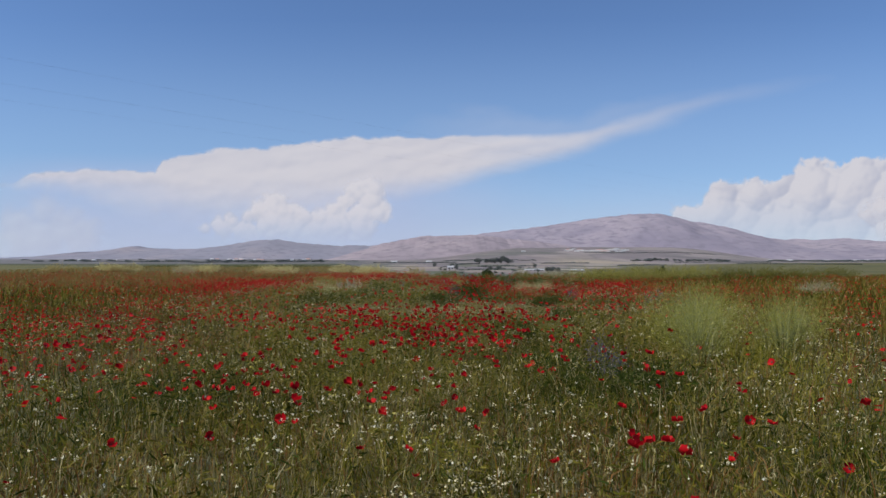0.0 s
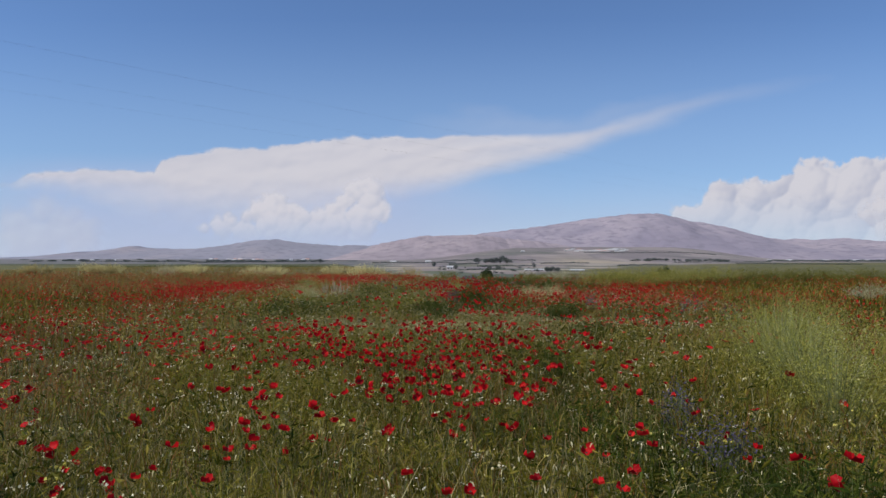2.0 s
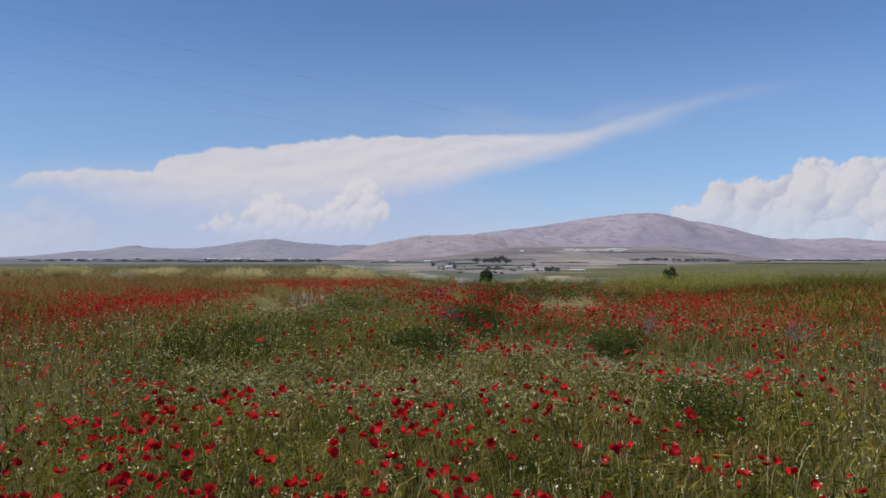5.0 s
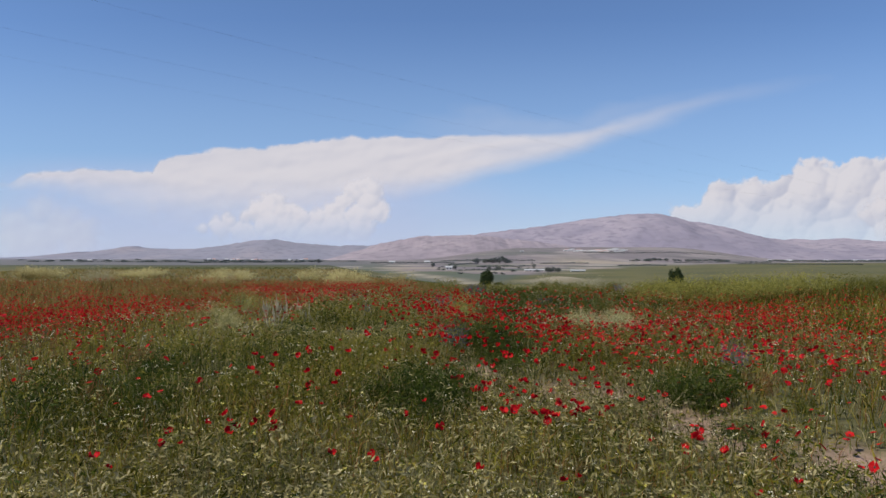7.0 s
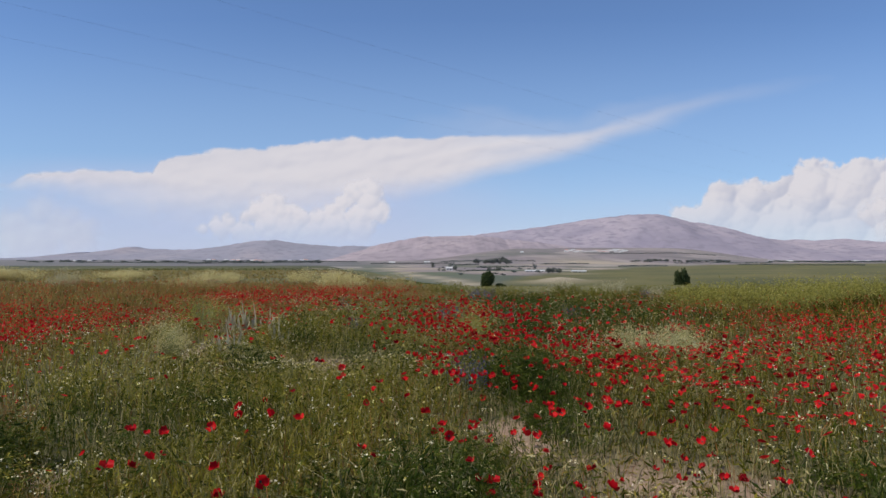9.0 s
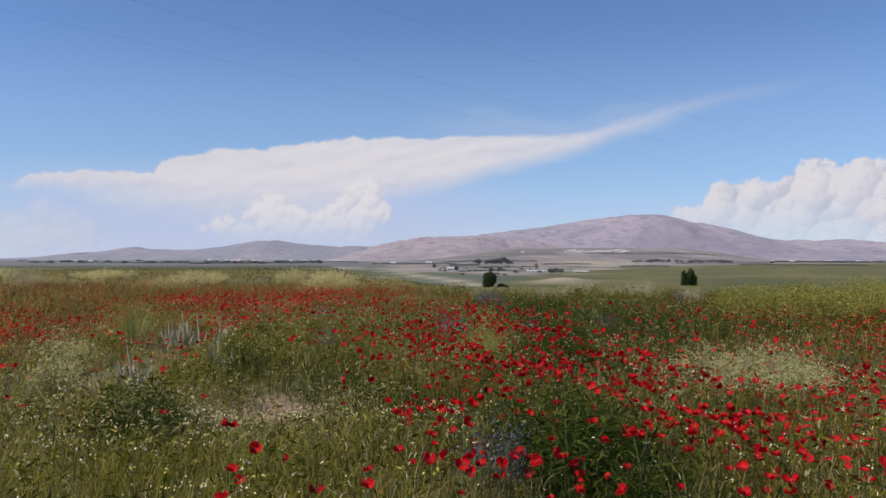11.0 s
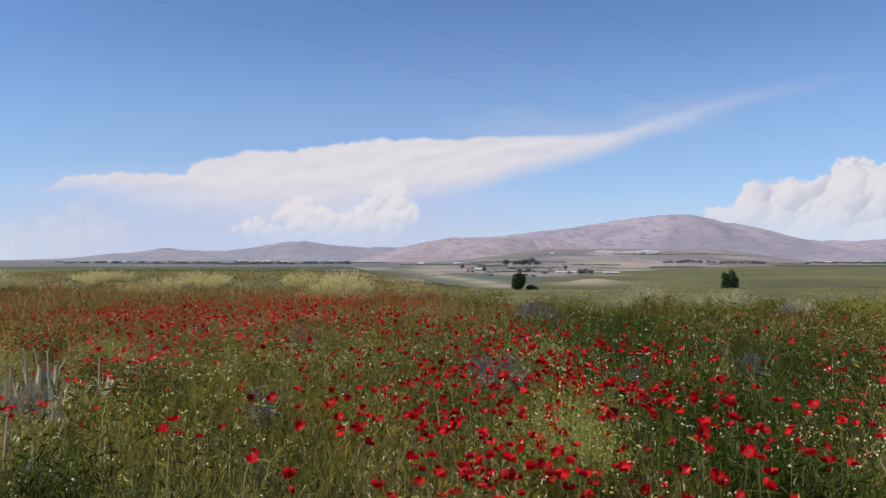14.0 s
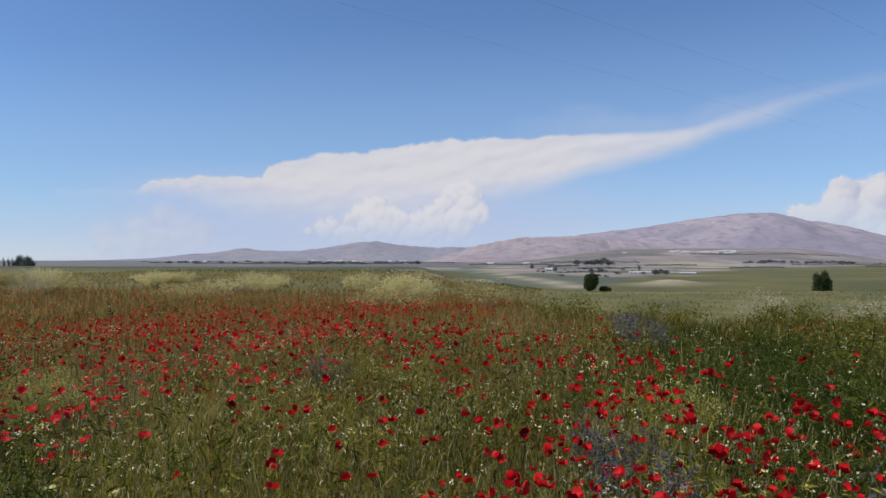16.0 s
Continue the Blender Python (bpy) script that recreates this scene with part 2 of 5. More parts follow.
BARE += [
    (2.2, 15.8, 0.3, 0.8, 0.90), (2.9, 14.8, 0.3, 0.5, 1.00), (0.6, 18.3, 0.3, 0.7, 0.90), (1.3, 17.3, 0.4, 0.4, 0.70),
    (1.7, 17.0, 0.4, 0.4, 0.60), (-2.3, 17.3, 0.3, 0.4, 0.90), (-1.4, 21.8, 0.3, 0.4, 1.00), (-3.4, 23.6, 0.3, 1.4, 0.90),
    (-4.2, 26.1, 0.4, 0.9, 0.40), (-1.2, 21.3, 0.3, 0.5, 0.80), (-1.7, 22.3, 0.3, 0.4, 0.50),
]
DARK = []
DARK += [
    (-2.8, 17.4, 0.4, 1.3, 0.90), (0.8, 19.0, 0.4, 1.6, 0.90), (2.2, 15.4, 0.3, 0.7, 0.80), (-2.9, 15.4, 0.7, 0.9, 0.60),
    (-0.0, 16.5, 0.3, 1.3, 0.70), (0.8, 19.4, 0.4, 1.4, 0.90), (-0.1, 16.4, 0.3, 0.4, 0.60), (1.5, 24.0, 0.3, 1.0, 0.80),
    (-1.1, 22.2, 0.5, 1.0, 0.80), (2.2, 29.8, 0.9, 2.5, 0.65), (1.5, 5.9, 0.7, 1.3, 0.60), (-2.3, 5.3, 0.6, 1.1, 0.50),
    (1.6, 5.2, 0.4, 0.5, 0.50), (1.1, 9.0, 0.3, 0.9, 0.60), (2.3, 32.1, 2.0, 2.5, 0.55), (2.7, 28.6, 1.5, 3.2, 0.75),
    (4.2, 27.0, 1.8, 1.9, 0.80), (1.6, 27.4, 0.6, 1.3, 0.70), (0.6, 18.3, 0.3, 0.9, 0.70),
]
# (-2.4, 25.2) and (-5.0, 28.8) darken the side, standing in for lens falloff
DARK += [
    (-2.4, 17.4, 0.6, 0.6, 0.80), (-0.7, 16.1, 0.5, 0.4, 0.60), (0.0, 16.1, 0.3, 0.4, 0.90), (2.2, 16.8, 0.4, 0.6, 0.70),
    (0.1, 17.1, 0.2, 0.5, 0.80), (-2.0, 18.1, 0.7, 0.9, 0.50), (1.7, 21.0, 0.3, 0.4, 0.70), (1.1, 25.9, 0.3, 0.6, 0.70),
    (1.5, 28.9, 1.6, 1.5, 0.60), (-3.2, 26.4, 0.6, 0.6, 0.50), (0.9, 20.6, 0.4, 1.4, 0.50), (2.6, 13.7, 0.4, 0.9, 0.80),
    (2.0, 12.5, 0.2, 0.5, 0.70), (-2.4, 25.2, 0.3, 0.4, 0.60), (-5.0, 28.8, 0.6, 1.0, 0.60), (-2.3, 15.8, 0.6, 0.9, 0.60),
]
YELLOW = []
YELLOW += [
    (3.1, 8.7, 0.8, 3.6, 0.90), (3.4, 7.9, 0.8, 2.1, 0.80), (-1.4, 20.4, 1.4, 2.2, 0.90), (-1.4, 21.6, 0.8, 3.4, 0.80),
    (0.5, 25.0, 0.3, 1.2, 0.90), (-4.7, 26.3, 0.5, 2.0, 0.90), (0.6, 26.9, 0.5, 1.6, 0.80), (-0.4, 3.8, 0.8, 0.8, 0.50),
    (1.6, 10.1, 0.4, 0.9, 0.60), (-2.2, 24.4, 0.5, 0.7, 0.40), (-4.3, 21.6, 1.2, 4.0, 0.50), (-2.2, 14.5, 2.4, 3.0, 0.50),
    (-11.9, 39.0, 2.5, 4.0, 0.80), (-0.6, 7.2, 0.7, 1.2, 0.40), (-0.7, 5.7, 0.5, 0.4, 0.35), (-2.6, 27.8, 1.0, 4.0, 0.80),
    (-3.7, 24.9, 1.2, 4.0, 0.70), (-3.0, 21.9, 1.6, 3.6, 0.70), (-0.4, 13.2, 1.4, 1.0, 0.50),
]
# (-1.4, 27.9) pales the middle, the other half of that painted lens falloff
YELLOW += [
    (-1.8, 17.8, 1.4, 1.8, 0.60), (-1.3, 8.3, 1.0, 0.6, 0.55), (-1.0, 11.9, 1.2, 1.8, 0.45), (-2.2, 9.3, 0.6, 0.7, 0.40),
    (-1.3, 8.6, 1.2, 1.3, 0.40), (-1.4, 27.9, 0.5, 1.4, 0.60), (-1.5, 25.3, 0.6, 0.8, 0.40),
]
PURPLE = []
PURPLE += [
    (1.6, 6.7, 0.3, 0.8, 0.80), (1.7, 7.5, 0.2, 1.1, 0.50), (1.3, 33.0, 0.6, 2.0, 0.90), (0.3, 19.2, 0.2, 0.6, 0.50),
    (1.4, 33.3, 0.5, 1.7, 0.90), (2.5, 26.4, 0.3, 0.8, 0.80), (0.1, 26.4, 0.2, 0.8, 0.60), (-1.5, 24.5, 0.2, 0.4, 0.70),
    (0.2, 26.1, 0.2, 0.6, 0.80), (1.2, 25.5, 0.2, 0.5, 0.80), (1.2, 32.2, 0.8, 1.0, 0.80), (1.1, 31.9, 0.5, 0.9, 0.90),
    (0.2, 25.5, 0.2, 0.4, 1.00), (-2.1, 28.4, 0.2, 0.5, 0.60), (-9.9, 45.2, 1.6, 3.0, 0.80), (5.1, 15.9, 0.6, 1.6, 0.50),
    (5.4, 16.6, 0.8, 1.2, 0.50), (3.3, 17.6, 0.3, 0.7, 0.50), (6.2, 33.3, 0.5, 1.3, 0.70),
]
WHITE = []
WHITE += [
    (-0.2, 3.3, 1.4, 0.9, 0.70), (-0.6, 5.0, 1.0, 0.4, 0.70), (2.0, 15.2, 0.3, 0.4, 0.80), (0.4, 13.4, 0.8, 0.4, 0.40),
    (3.0, 22.1, 0.5, 1.1, 0.80), (-1.5, 21.0, 0.4, 0.5, 1.00), (2.0, 21.9, 0.5, 0.9, 0.80), (1.7, 23.7, 1.0, 1.3, 0.50),
    (0.4, 25.8, 0.8, 0.6, 0.60), (0.6, 24.0, 0.7, 0.7, 0.50), (-1.4, 8.0, 0.6, 0.4, 0.50), (-0.3, 16.2, 0.3, 0.4, 0.60),
]

DARK += [(3.5, 31.0, 5.0, 2.4, 0.3), (10.0, 32.5, 4.0, 3.0, 0.8), (-2.1, 20.7, 0.4, 0.5, 0.9), (2.2, 24.6, 0.8, 1.0, 0.7), (3.4, 26.5, 1.0, 1.2, 0.8),
         (1.0, 7.3, 0.5, 0.6, 0.6), (1.5, 22.9, 0.4, 0.5, 0.7), (1.3, 23.6, 0.6, 0.6, 0.8), (1.3, 23.0, 0.5, 0.4, 0.7), (1.5, 24.5, 0.7, 0.7, 0.7),
         (-1.95, 23.1, 0.4, 0.4, 0.7), (-0.4, 21.3, 0.45, 0.6, 0.45)]


def patches(x, y, rows, grow=1.0):
    keep = np.ones_like(x)
    for cx, cy, rx, ry, s in rows:
        keep *= 1 - s * np.exp(-((x - cx) / (rx * grow)) ** 2 - ((y - cy) / (ry * grow)) ** 2)
    return 1 - keep


def step(a, b, v):
    t = np.clip((v - a) / (b - a), 0, 1)
    return t * t * (3 - 2 * t)


def waves(x, y, size, seed=0.0):
    """Smooth uneven field between about -1 and 1, bumps about size metres wide."""
    x, y = x / size, y / size
    return (np.sin(1.7 * x + 2.3 * np.sin(0.9 * y + seed)) + np.sin(2.1 * y - 1.9 * np.sin(1.1 * x + 2 * seed) + seed)
            + 0.6 * np.sin(4.1 * x + 3.3 * y + seed) + 0.4 * np.sin(7.3 * x - 5.9 * y + 3 * seed)) / 3.0


def edge_of_field(x):
    """How far ahead the high field reaches before the ground falls into the valley."""
    return 32 + 103 * step(3, -24, x) + 7 * step(8, 40, x)


def terrain(x, y):
    x, y = np.asarray(x, float), np.asarray(y, float)
    s = y - edge_of_field(x)
    z = -0.9 * step(0, 22, s) - 1.9 * step(10, 110, s) - 5.9 * step(50, 150, s)
    z = z - 3.0 * step(200, 900, y) + 3.2 * step(40, 200, x) * step(60, 150, y) * (1 - step(320, 600, y))
    side = x / np.maximum(y, 1)
    z = z + 62 * step(1400, 3600, y) * step(-0.06, 0.12, side) * step(0.5, 0.32, side)
    near = 1 - step(40, 90, np.hypot(x, y - 15))
    z = z + 2.3 * np.exp(-((x - 50) / 11.0) ** 2 - ((y - 302) / 13.0) ** 2) + 1.0 * np.exp(-((x - 66) / 12.0) ** 2 - ((y - 290) / 12.0) ** 2)
    z = z + 0.045 * waves(x, y, 2.6, 0.4) * near + 0.25 * waves(x, y, 60, 1.1) * step(60, 200, y)
    return z - 0.07 * patches(x, y, BARE, 1.2)


def spread(lo, hi, fine, far_lo, far_hi, growth=1.16):
    v = list(np.arange(lo, hi + fine / 2, fine))
    d = fine
    while v[-1] < far_hi:
        d *= growth
        v.append(v[-1] + d)
    d = fine
    while v[0] > far_lo:
        d *= growth
        v.insert(0, v[0] - d)
    return np.array(v)


def mesh_from(name, verts, tris, smooth=False):
    """A mesh out of arrays: vertices (n, 3) and triangles (m, 3)."""
    me = bpy.data.meshes.new(name)
    verts, tris = np.ascontiguousarray(verts, np.float32), np.ascontiguousarray(tris, np.int32)
    me.vertices.add(len(verts))
    me.vertices.foreach_set("co", verts.ravel())
    me.loops.add(tris.size)
    me.loops.foreach_set("vertex_index", tris.ravel())
    me.polygons.add(len(tris))
    me.polygons.foreach_set("loop_start", np.arange(0, tris.size, 3, dtype=np.int32))
    if smooth:
        me.polygons.foreach_set("use_smooth", np.ones(len(tris), bool))
    me.update(calc_edges=True)
    return me


def link(name, me, material, parent=None, label=""):
    if not me.materials:
        me.materials.append(material)
    ob = new(name, me)
    if parent:
        ob.parent = parent
    return tagged(ob, label) if label else ob


def part(name, bm, material, parent, label=""):
    me = bpy.data.meshes.new(name)
    bm.to_mesh(me)
    bm.free()
    return link(name, me, material, parent, label)


def grid_tris(rows, cols):
    i = np.arange(rows * cols).reshape(rows, cols)
    a, b, c, d = i[:-1, :-1].ravel(), i[:-1, 1:].ravel(), i[1:, 1:].ravel(), i[1:, :-1].ravel()
    return np.concatenate([np.c_[a, b, c], np.c_[a, c, d]])


def attribute(me, name, values):
    at = me.attributes.new(name, "FLOAT", "POINT")
    at.data.foreach_set("value", np.ascontiguousarray(values, np.float32))


def ground_material():
    m, n, l, b = nodes_of("ground")
    where = n.new("ShaderNodeNewGeometry").outputs["Position"]

    def attr(name):
        a = n.new("ShaderNodeAttribute")
        a.attribute_name = name
        return a.outputs["Fac"]
    # farmland: plots of several crops, paler tracks between them
    squash = n.new("ShaderNodeMapping")
    squash.inputs["Scale"].default_value = (0.0135, 0.0062, 0.0)
    squash.inputs["Rotation"].default_value = (0, 0, 0.22)
    l.new(where, squash.inputs["Vector"])
    cells = n.new("ShaderNodeTexVoronoi")
    cells.inputs["Scale"].default_value = 1.0
    wobble = n.new("ShaderNodeMix")
    wobble.data_type, wobble.blend_type = "RGBA", "ADD"
    wobble.inputs[0].default_value = 0.45
    swirl = n.new("ShaderNodeTexNoise")
    swirl.inputs["Scale"].default_value, swirl.inputs["Detail"].default_value = 2.6, 4.0
    l.new(squash.outputs[0], swirl.inputs["Vector"])
    l.new(squash.outputs[0], wobble.inputs[6])
    l.new(swirl.outputs["Color"], wobble.inputs[7])
    l.new(wobble.outputs[2], cells.inputs["Vector"])
    pick = n.new("ShaderNodeSeparateColor")
    l.new(cells.outputs["Color"], pick.inputs[0])
    crop = ramp(n, l, pick.outputs[0], [(0.0, (0.085, 0.105, 0.045)), (0.16, (0.25, 0.20, 0.19)), (0.30, (0.06, 0.078, 0.04)),
                                        (0.44, (0.36, 0.29, 0.24)), (0.52, (0.12, 0.13, 0.065)), (0.66, (0.21, 0.175, 0.185)),
                                        (0.78, (0.085, 0.10, 0.055)), (0.90, (0.46, 0.39, 0.32))], constant=True)
    streak = noise_of(n, l, where, 1.0, 6.0, (0.012, 0.008, 0.0))
    thin = n.new("ShaderNodeMath")
    thin.operation = "MULTIPLY"
    l.new(streak, thin.inputs[0])
    thin.inputs[1].default_value = 0.35
    crop = mix_colour(n, l, thin.outputs[0], crop, (0.085, 0.085, 0.085))
    # pasture and green corn in the valley
    green = ramp(n, l, noise_of(n, l, where, 1.0, 6.0, (0.022, 0.014, 0.0)),
                 [(0.36, (0.046, 0.050, 0.010)), (0.5, (0.094, 0.086, 0.016)), (0.62, (0.168, 0.138, 0.038))])
    fine = noise_of(n, l, where, 1.4, 8.0)
    green = mix_colour(n, l, fine, green, (0.090, 0.086, 0.013))
    pale = ramp(n, l, noise_of(n, l, where, 0.25, 8.0),
                [(0.3, (0.072, 0.070, 0.014)), (0.5, (0.116, 0.106, 0.022)), (0.72, (0.185, 0.158, 0.048))])
    # under the flowers: dark leaf litter and low green; bare sandy soil
    litter = ramp(n, l, noise_of(n, l, where, 9.0, 8.0), [(0.3, (0.045, 0.045, 0.014)), (0.55, (0.10, 0.092, 0.026)), (0.75, (0.19, 0.16, 0.06))])
    soil = ramp(n, l, noise_of(n, l, where, 14.0, 9.0), [(0.25, (0.19, 0.118, 0.082)), (0.5, (0.335, 0.222, 0.162)), (0.75, (0.46, 0.33, 0.255))])
    # plots on the rising plain, parted by dark hedges
    plots = n.new("ShaderNodeMapping")
    plots.inputs["Scale"].default_value, plots.inputs["Rotation"].default_value = (0.0062, 0.0030, 0.0), (0, 0, 0.12)
    l.new(where, plots.inputs["Vector"])
    near_edge = []
    for source, wide in ((plots.outputs[0], 0.045), (wobble.outputs[2], 0.05)):
        gap = n.new("ShaderNodeTexVoronoi")
        gap.feature = "DISTANCE_TO_EDGE"
        gap.inputs["Scale"].default_value = 1.0
        l.new(source, gap.inputs["Vector"])
        near_edge.append(ramp(n, l, gap.outputs["Distance"], [(0.0, (0.75, 0.75, 0.75)), (wide, (0.0, 0.0, 0.0))]))
    crop = mix_colour(n, l, near_edge[1], crop, (0.055, 0.068, 0.040))
    plot = n.new("ShaderNodeTexVoronoi")
    plot.inputs["Scale"].default_value = 1.0
    l.new(plots.outputs[0], plot.inputs["Vector"])
    share = n.new("ShaderNodeSeparateColor")
    l.new(plot.outputs["Color"], share.inputs[0])
    tilled = ramp(n, l, share.outputs[1], [(0.0, (0.205, 0.172, 0.182)), (0.22, (0.155, 0.138, 0.142)), (0.36, (0.29, 0.245, 0.235)), (0.48, (0.112, 0.118, 0.100)),
                                           (0.60, (0.245, 0.200, 0.205)), (0.76, (0.185, 0.155, 0.165)), (0.90, (0.34, 0.29, 0.28))], constant=True)
    tilled = mix_colour(n, l, near_edge[0], tilled, (0.090, 0.098, 0.088))
    upland = ramp(n, l, noise_of(n, l, where, 1.0, 7.0, (0.012, 0.0035, 0.0)), [(0.38, (0.105, 0.100, 0.098)), (0.46, (0.185, 0.155, 0.164)), (0.55, (0.215, 0.178, 0.187)), (0.64, (0.34, 0.285, 0.28))])
    upland = mix_colour(n, l, 0.6, upland, tilled)
    crop = mix_colour(n, l, attr("upland"), crop, upland)
    # blue-grey laid over the western plain: distance haze painted into the ground colour
    plain_haze = ramp(n, l, noise_of(n, l, where, 1.0, 6.0, (0.003, 0.012, 0.0)), [(0.3, (0.085, 0.088, 0.095)), (0.5, (0.125, 0.122, 0.135)), (0.7, (0.185, 0.165, 0.17))])
    crop = mix_colour(n, l, attr("plain_haze"), crop, plain_haze)
    col = mix_colour(n, l, attr("pasture"), crop, green)
    bank = ramp(n, l, noise_of(n, l, where, 0.35, 8.0), [(0.35, (0.032, 0.040, 0.010)), (0.55, (0.058, 0.062, 0.016)), (0.72, (0.11, 0.10, 0.034))])
    col = mix_colour(n, l, attr("rim"), col, bank)
    col = mix_colour(n, l, attr("slope"), col, pale)
    sand = ramp(n, l, noise_of(n, l, where, 1.0, 7.0, (0.05, 0.03, 0.0)), [(0.3, (0.24, 0.20, 0.13)), (0.5, (0.36, 0.30, 0.22)), (0.7, (0.46, 0.39, 0.30))])
    col = mix_colour(n, l, attr("track"), col, sand)
    col = mix_colour(n, l, attr("field"), col, litter)
    col = mix_colour(n, l, attr("bare"), col, soil)
    deep = n.new("ShaderNodeMix")
    deep.data_type, deep.blend_type = "RGBA", "MULTIPLY"
    deep.inputs[0].default_value, deep.inputs[7].default_value = 1.0, (0.80, 0.80, 0.78, 1)
    l.new(col, deep.inputs[6])
    l.new(deep.outputs[2], b.inputs["Base Color"])
    b.inputs["Roughness"].default_value = 0.95
    bp = n.new("ShaderNodeBump")
    bp.inputs["Strength"].default_value, bp.inputs["Distance"].default_value = 0.6, 0.03
    l.new(noise_of(n, l, where, 22.0, 6.0), bp.inputs["Height"])
    l.new(bp.outputs[0], b.inputs["Normal"])
    return m


# pale dirt tracks and mounds in the valley
TRACKS = [(-9, 82, 1.6, 10, 1.0), (-6.5, 105, 1.6, 9, 1.0), (-4, 122, 2.2, 10, 0.9), (-13, 96, 3.0, 5, 0.7), (11, 88, 6, 5, 0.55), (50, 302, 15, 16, 0.9),
          (-58, 800, 9, 70, 0.7), (-44, 690, 8, 60, 0.8), (-27, 540, 8, 50, 0.9), (-15, 425, 7, 34, 0.9), (-4, 378, 7, 22, 0.9), (5, 330, 7, 20, 0.8), (11, 286, 7, 18, 0.8),
          (345, 1560, 75, 330, 0.9), (180, 1250, 60, 120, 0.6), (-120, 820, 60, 50, 0.5), (120, 900, 50, 60, 0.6), (43, 585, 26, 32, 0.8), (90, 480, 14, 22, 0.5)]
gx, gy = spread(-9, 9, 0.25, -4600, 4600, 1.1), spread(2, 40, 0.25, -300, 4700, 1.07)
GX, GY = np.meshgrid(gx, gy)
X0, Y0 = GX.ravel(), GY.ravel()
me = mesh_from("ground", np.c_[X0, Y0, terrain(X0, Y0)], grid_tris(len(gy), len(gx)), True)
S0 = Y0 - edge_of_field(X0)
attribute(me, "field", (1 - step(2, 14, S0)) * (1 - step(38, 52, Y0)))
attribute(me, "bare", np.clip(patches(X0, Y0, BARE, 1.15) * 1.5 + 0.4 * waves(X0, Y0, 0.2, 2.2) - 0.25, 0, 1))
attribute(me, "slope", (1 - step(60, 115, S0)) * np.maximum(step(-8, 2, X0), 0.75 * (1 - step(85, 118, Y0))))
attribute(me, "track", np.clip(patches(X0, Y0, TRACKS) * 1.2, 0, 0.9))
attribute(me, "pasture", np.clip(step(-30, 10, X0) * (1 - step(-60, 60, Y0 - 280 - 3200 * np.clip(X0 / np.maximum(Y0, 1) - 0.08, 0, 0.4))) + (1 - step(-30, 10, X0)) * (1 - step(140, 230, Y0)), 0, 1))
attribute(me, "upland", 0.9 * step(800, 1500, Y0) * step(-0.16, -0.02, X0 / np.maximum(Y0, 1)))
attribute(me, "plain_haze", 0.8 * step(500, 1300, Y0) * step(-0.02, -0.16, X0 / np.maximum(Y0, 1)))
attribute(me, "rim", (step(-45, -20, S0) * (1 - step(6, 20, S0))) * step(1, -8, X0))
ground = link("ground", me, ground_material())
tagged(ground, "rolling farmland with sandy soil, pasture and tilled plots", "ground", kind="structure")


# low trampled growth: x, y, half width, half depth, strength
LOW = [(-0.5, 13.5, 2.4, 1.2, 0.9), (-1.6, 21.0, 0.9, 1.0, 0.7), (1.2, 15.8, 1.2, 0.9, 0.6)]


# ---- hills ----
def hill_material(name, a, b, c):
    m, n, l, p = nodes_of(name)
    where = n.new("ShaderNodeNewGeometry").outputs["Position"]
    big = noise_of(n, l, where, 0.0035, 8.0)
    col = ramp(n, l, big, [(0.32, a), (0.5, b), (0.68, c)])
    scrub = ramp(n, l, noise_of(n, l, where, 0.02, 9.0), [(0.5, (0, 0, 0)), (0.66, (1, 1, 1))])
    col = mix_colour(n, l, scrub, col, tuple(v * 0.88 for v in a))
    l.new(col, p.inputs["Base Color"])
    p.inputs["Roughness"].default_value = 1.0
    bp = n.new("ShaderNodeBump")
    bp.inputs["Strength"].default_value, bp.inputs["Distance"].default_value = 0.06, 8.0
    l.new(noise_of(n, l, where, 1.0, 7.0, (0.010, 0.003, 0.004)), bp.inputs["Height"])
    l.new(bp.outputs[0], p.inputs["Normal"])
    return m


def ridge(name, profile, far, depth, material, label, rough=0.06, seed=0.0):
    """A long hill. profile: sideways tangent and height tangent seen from the field; far: distance of its crest; depth: half its breadth."""
    px, pz = np.array(profile).T
    cols = np.linspace(px[0], px[-1], 260)
    rows = np.linspace(-1, 1, 44)
    A, B = np.meshgrid(cols, rows)
    crest = np.interp(A, px, pz)
    for _ in range(3):
        crest[:, 1:-1] = (crest[:, :-2] + 2 * crest[:, 1:-1] + crest[:, 2:]) / 4
    crest = crest + 0.0009 * np.minimum(1, crest / 0.02) * (waves(A * 60, 0 * A, 0.55, seed) + 0.6 * waves(A * 60, 0 * A, 0.21, seed + 3))
    # gullies run down the slope
    gully = waves(A * far, B * depth * 0.35 + 40, 150, seed) + 0.5 * waves(A * far, B * depth, 55, seed + 1)
    fall = np.clip(1 - np.abs(B) ** 1.25, 0, 1)
    z = crest * far * fall + rough * crest * far * gully * np.clip(np.abs(B) * 2.2, 0.04, 1) * fall
    Y = far + B * depth
    X = A * far + 0 * Y
    me = mesh_from(name, np.c_[X.ravel(), Y.ravel(), z.ravel() - 14], grid_tris(44, 260), True)
    ob = link(name, me, material)
    return tagged(ob, label, "hill", kind="structure")


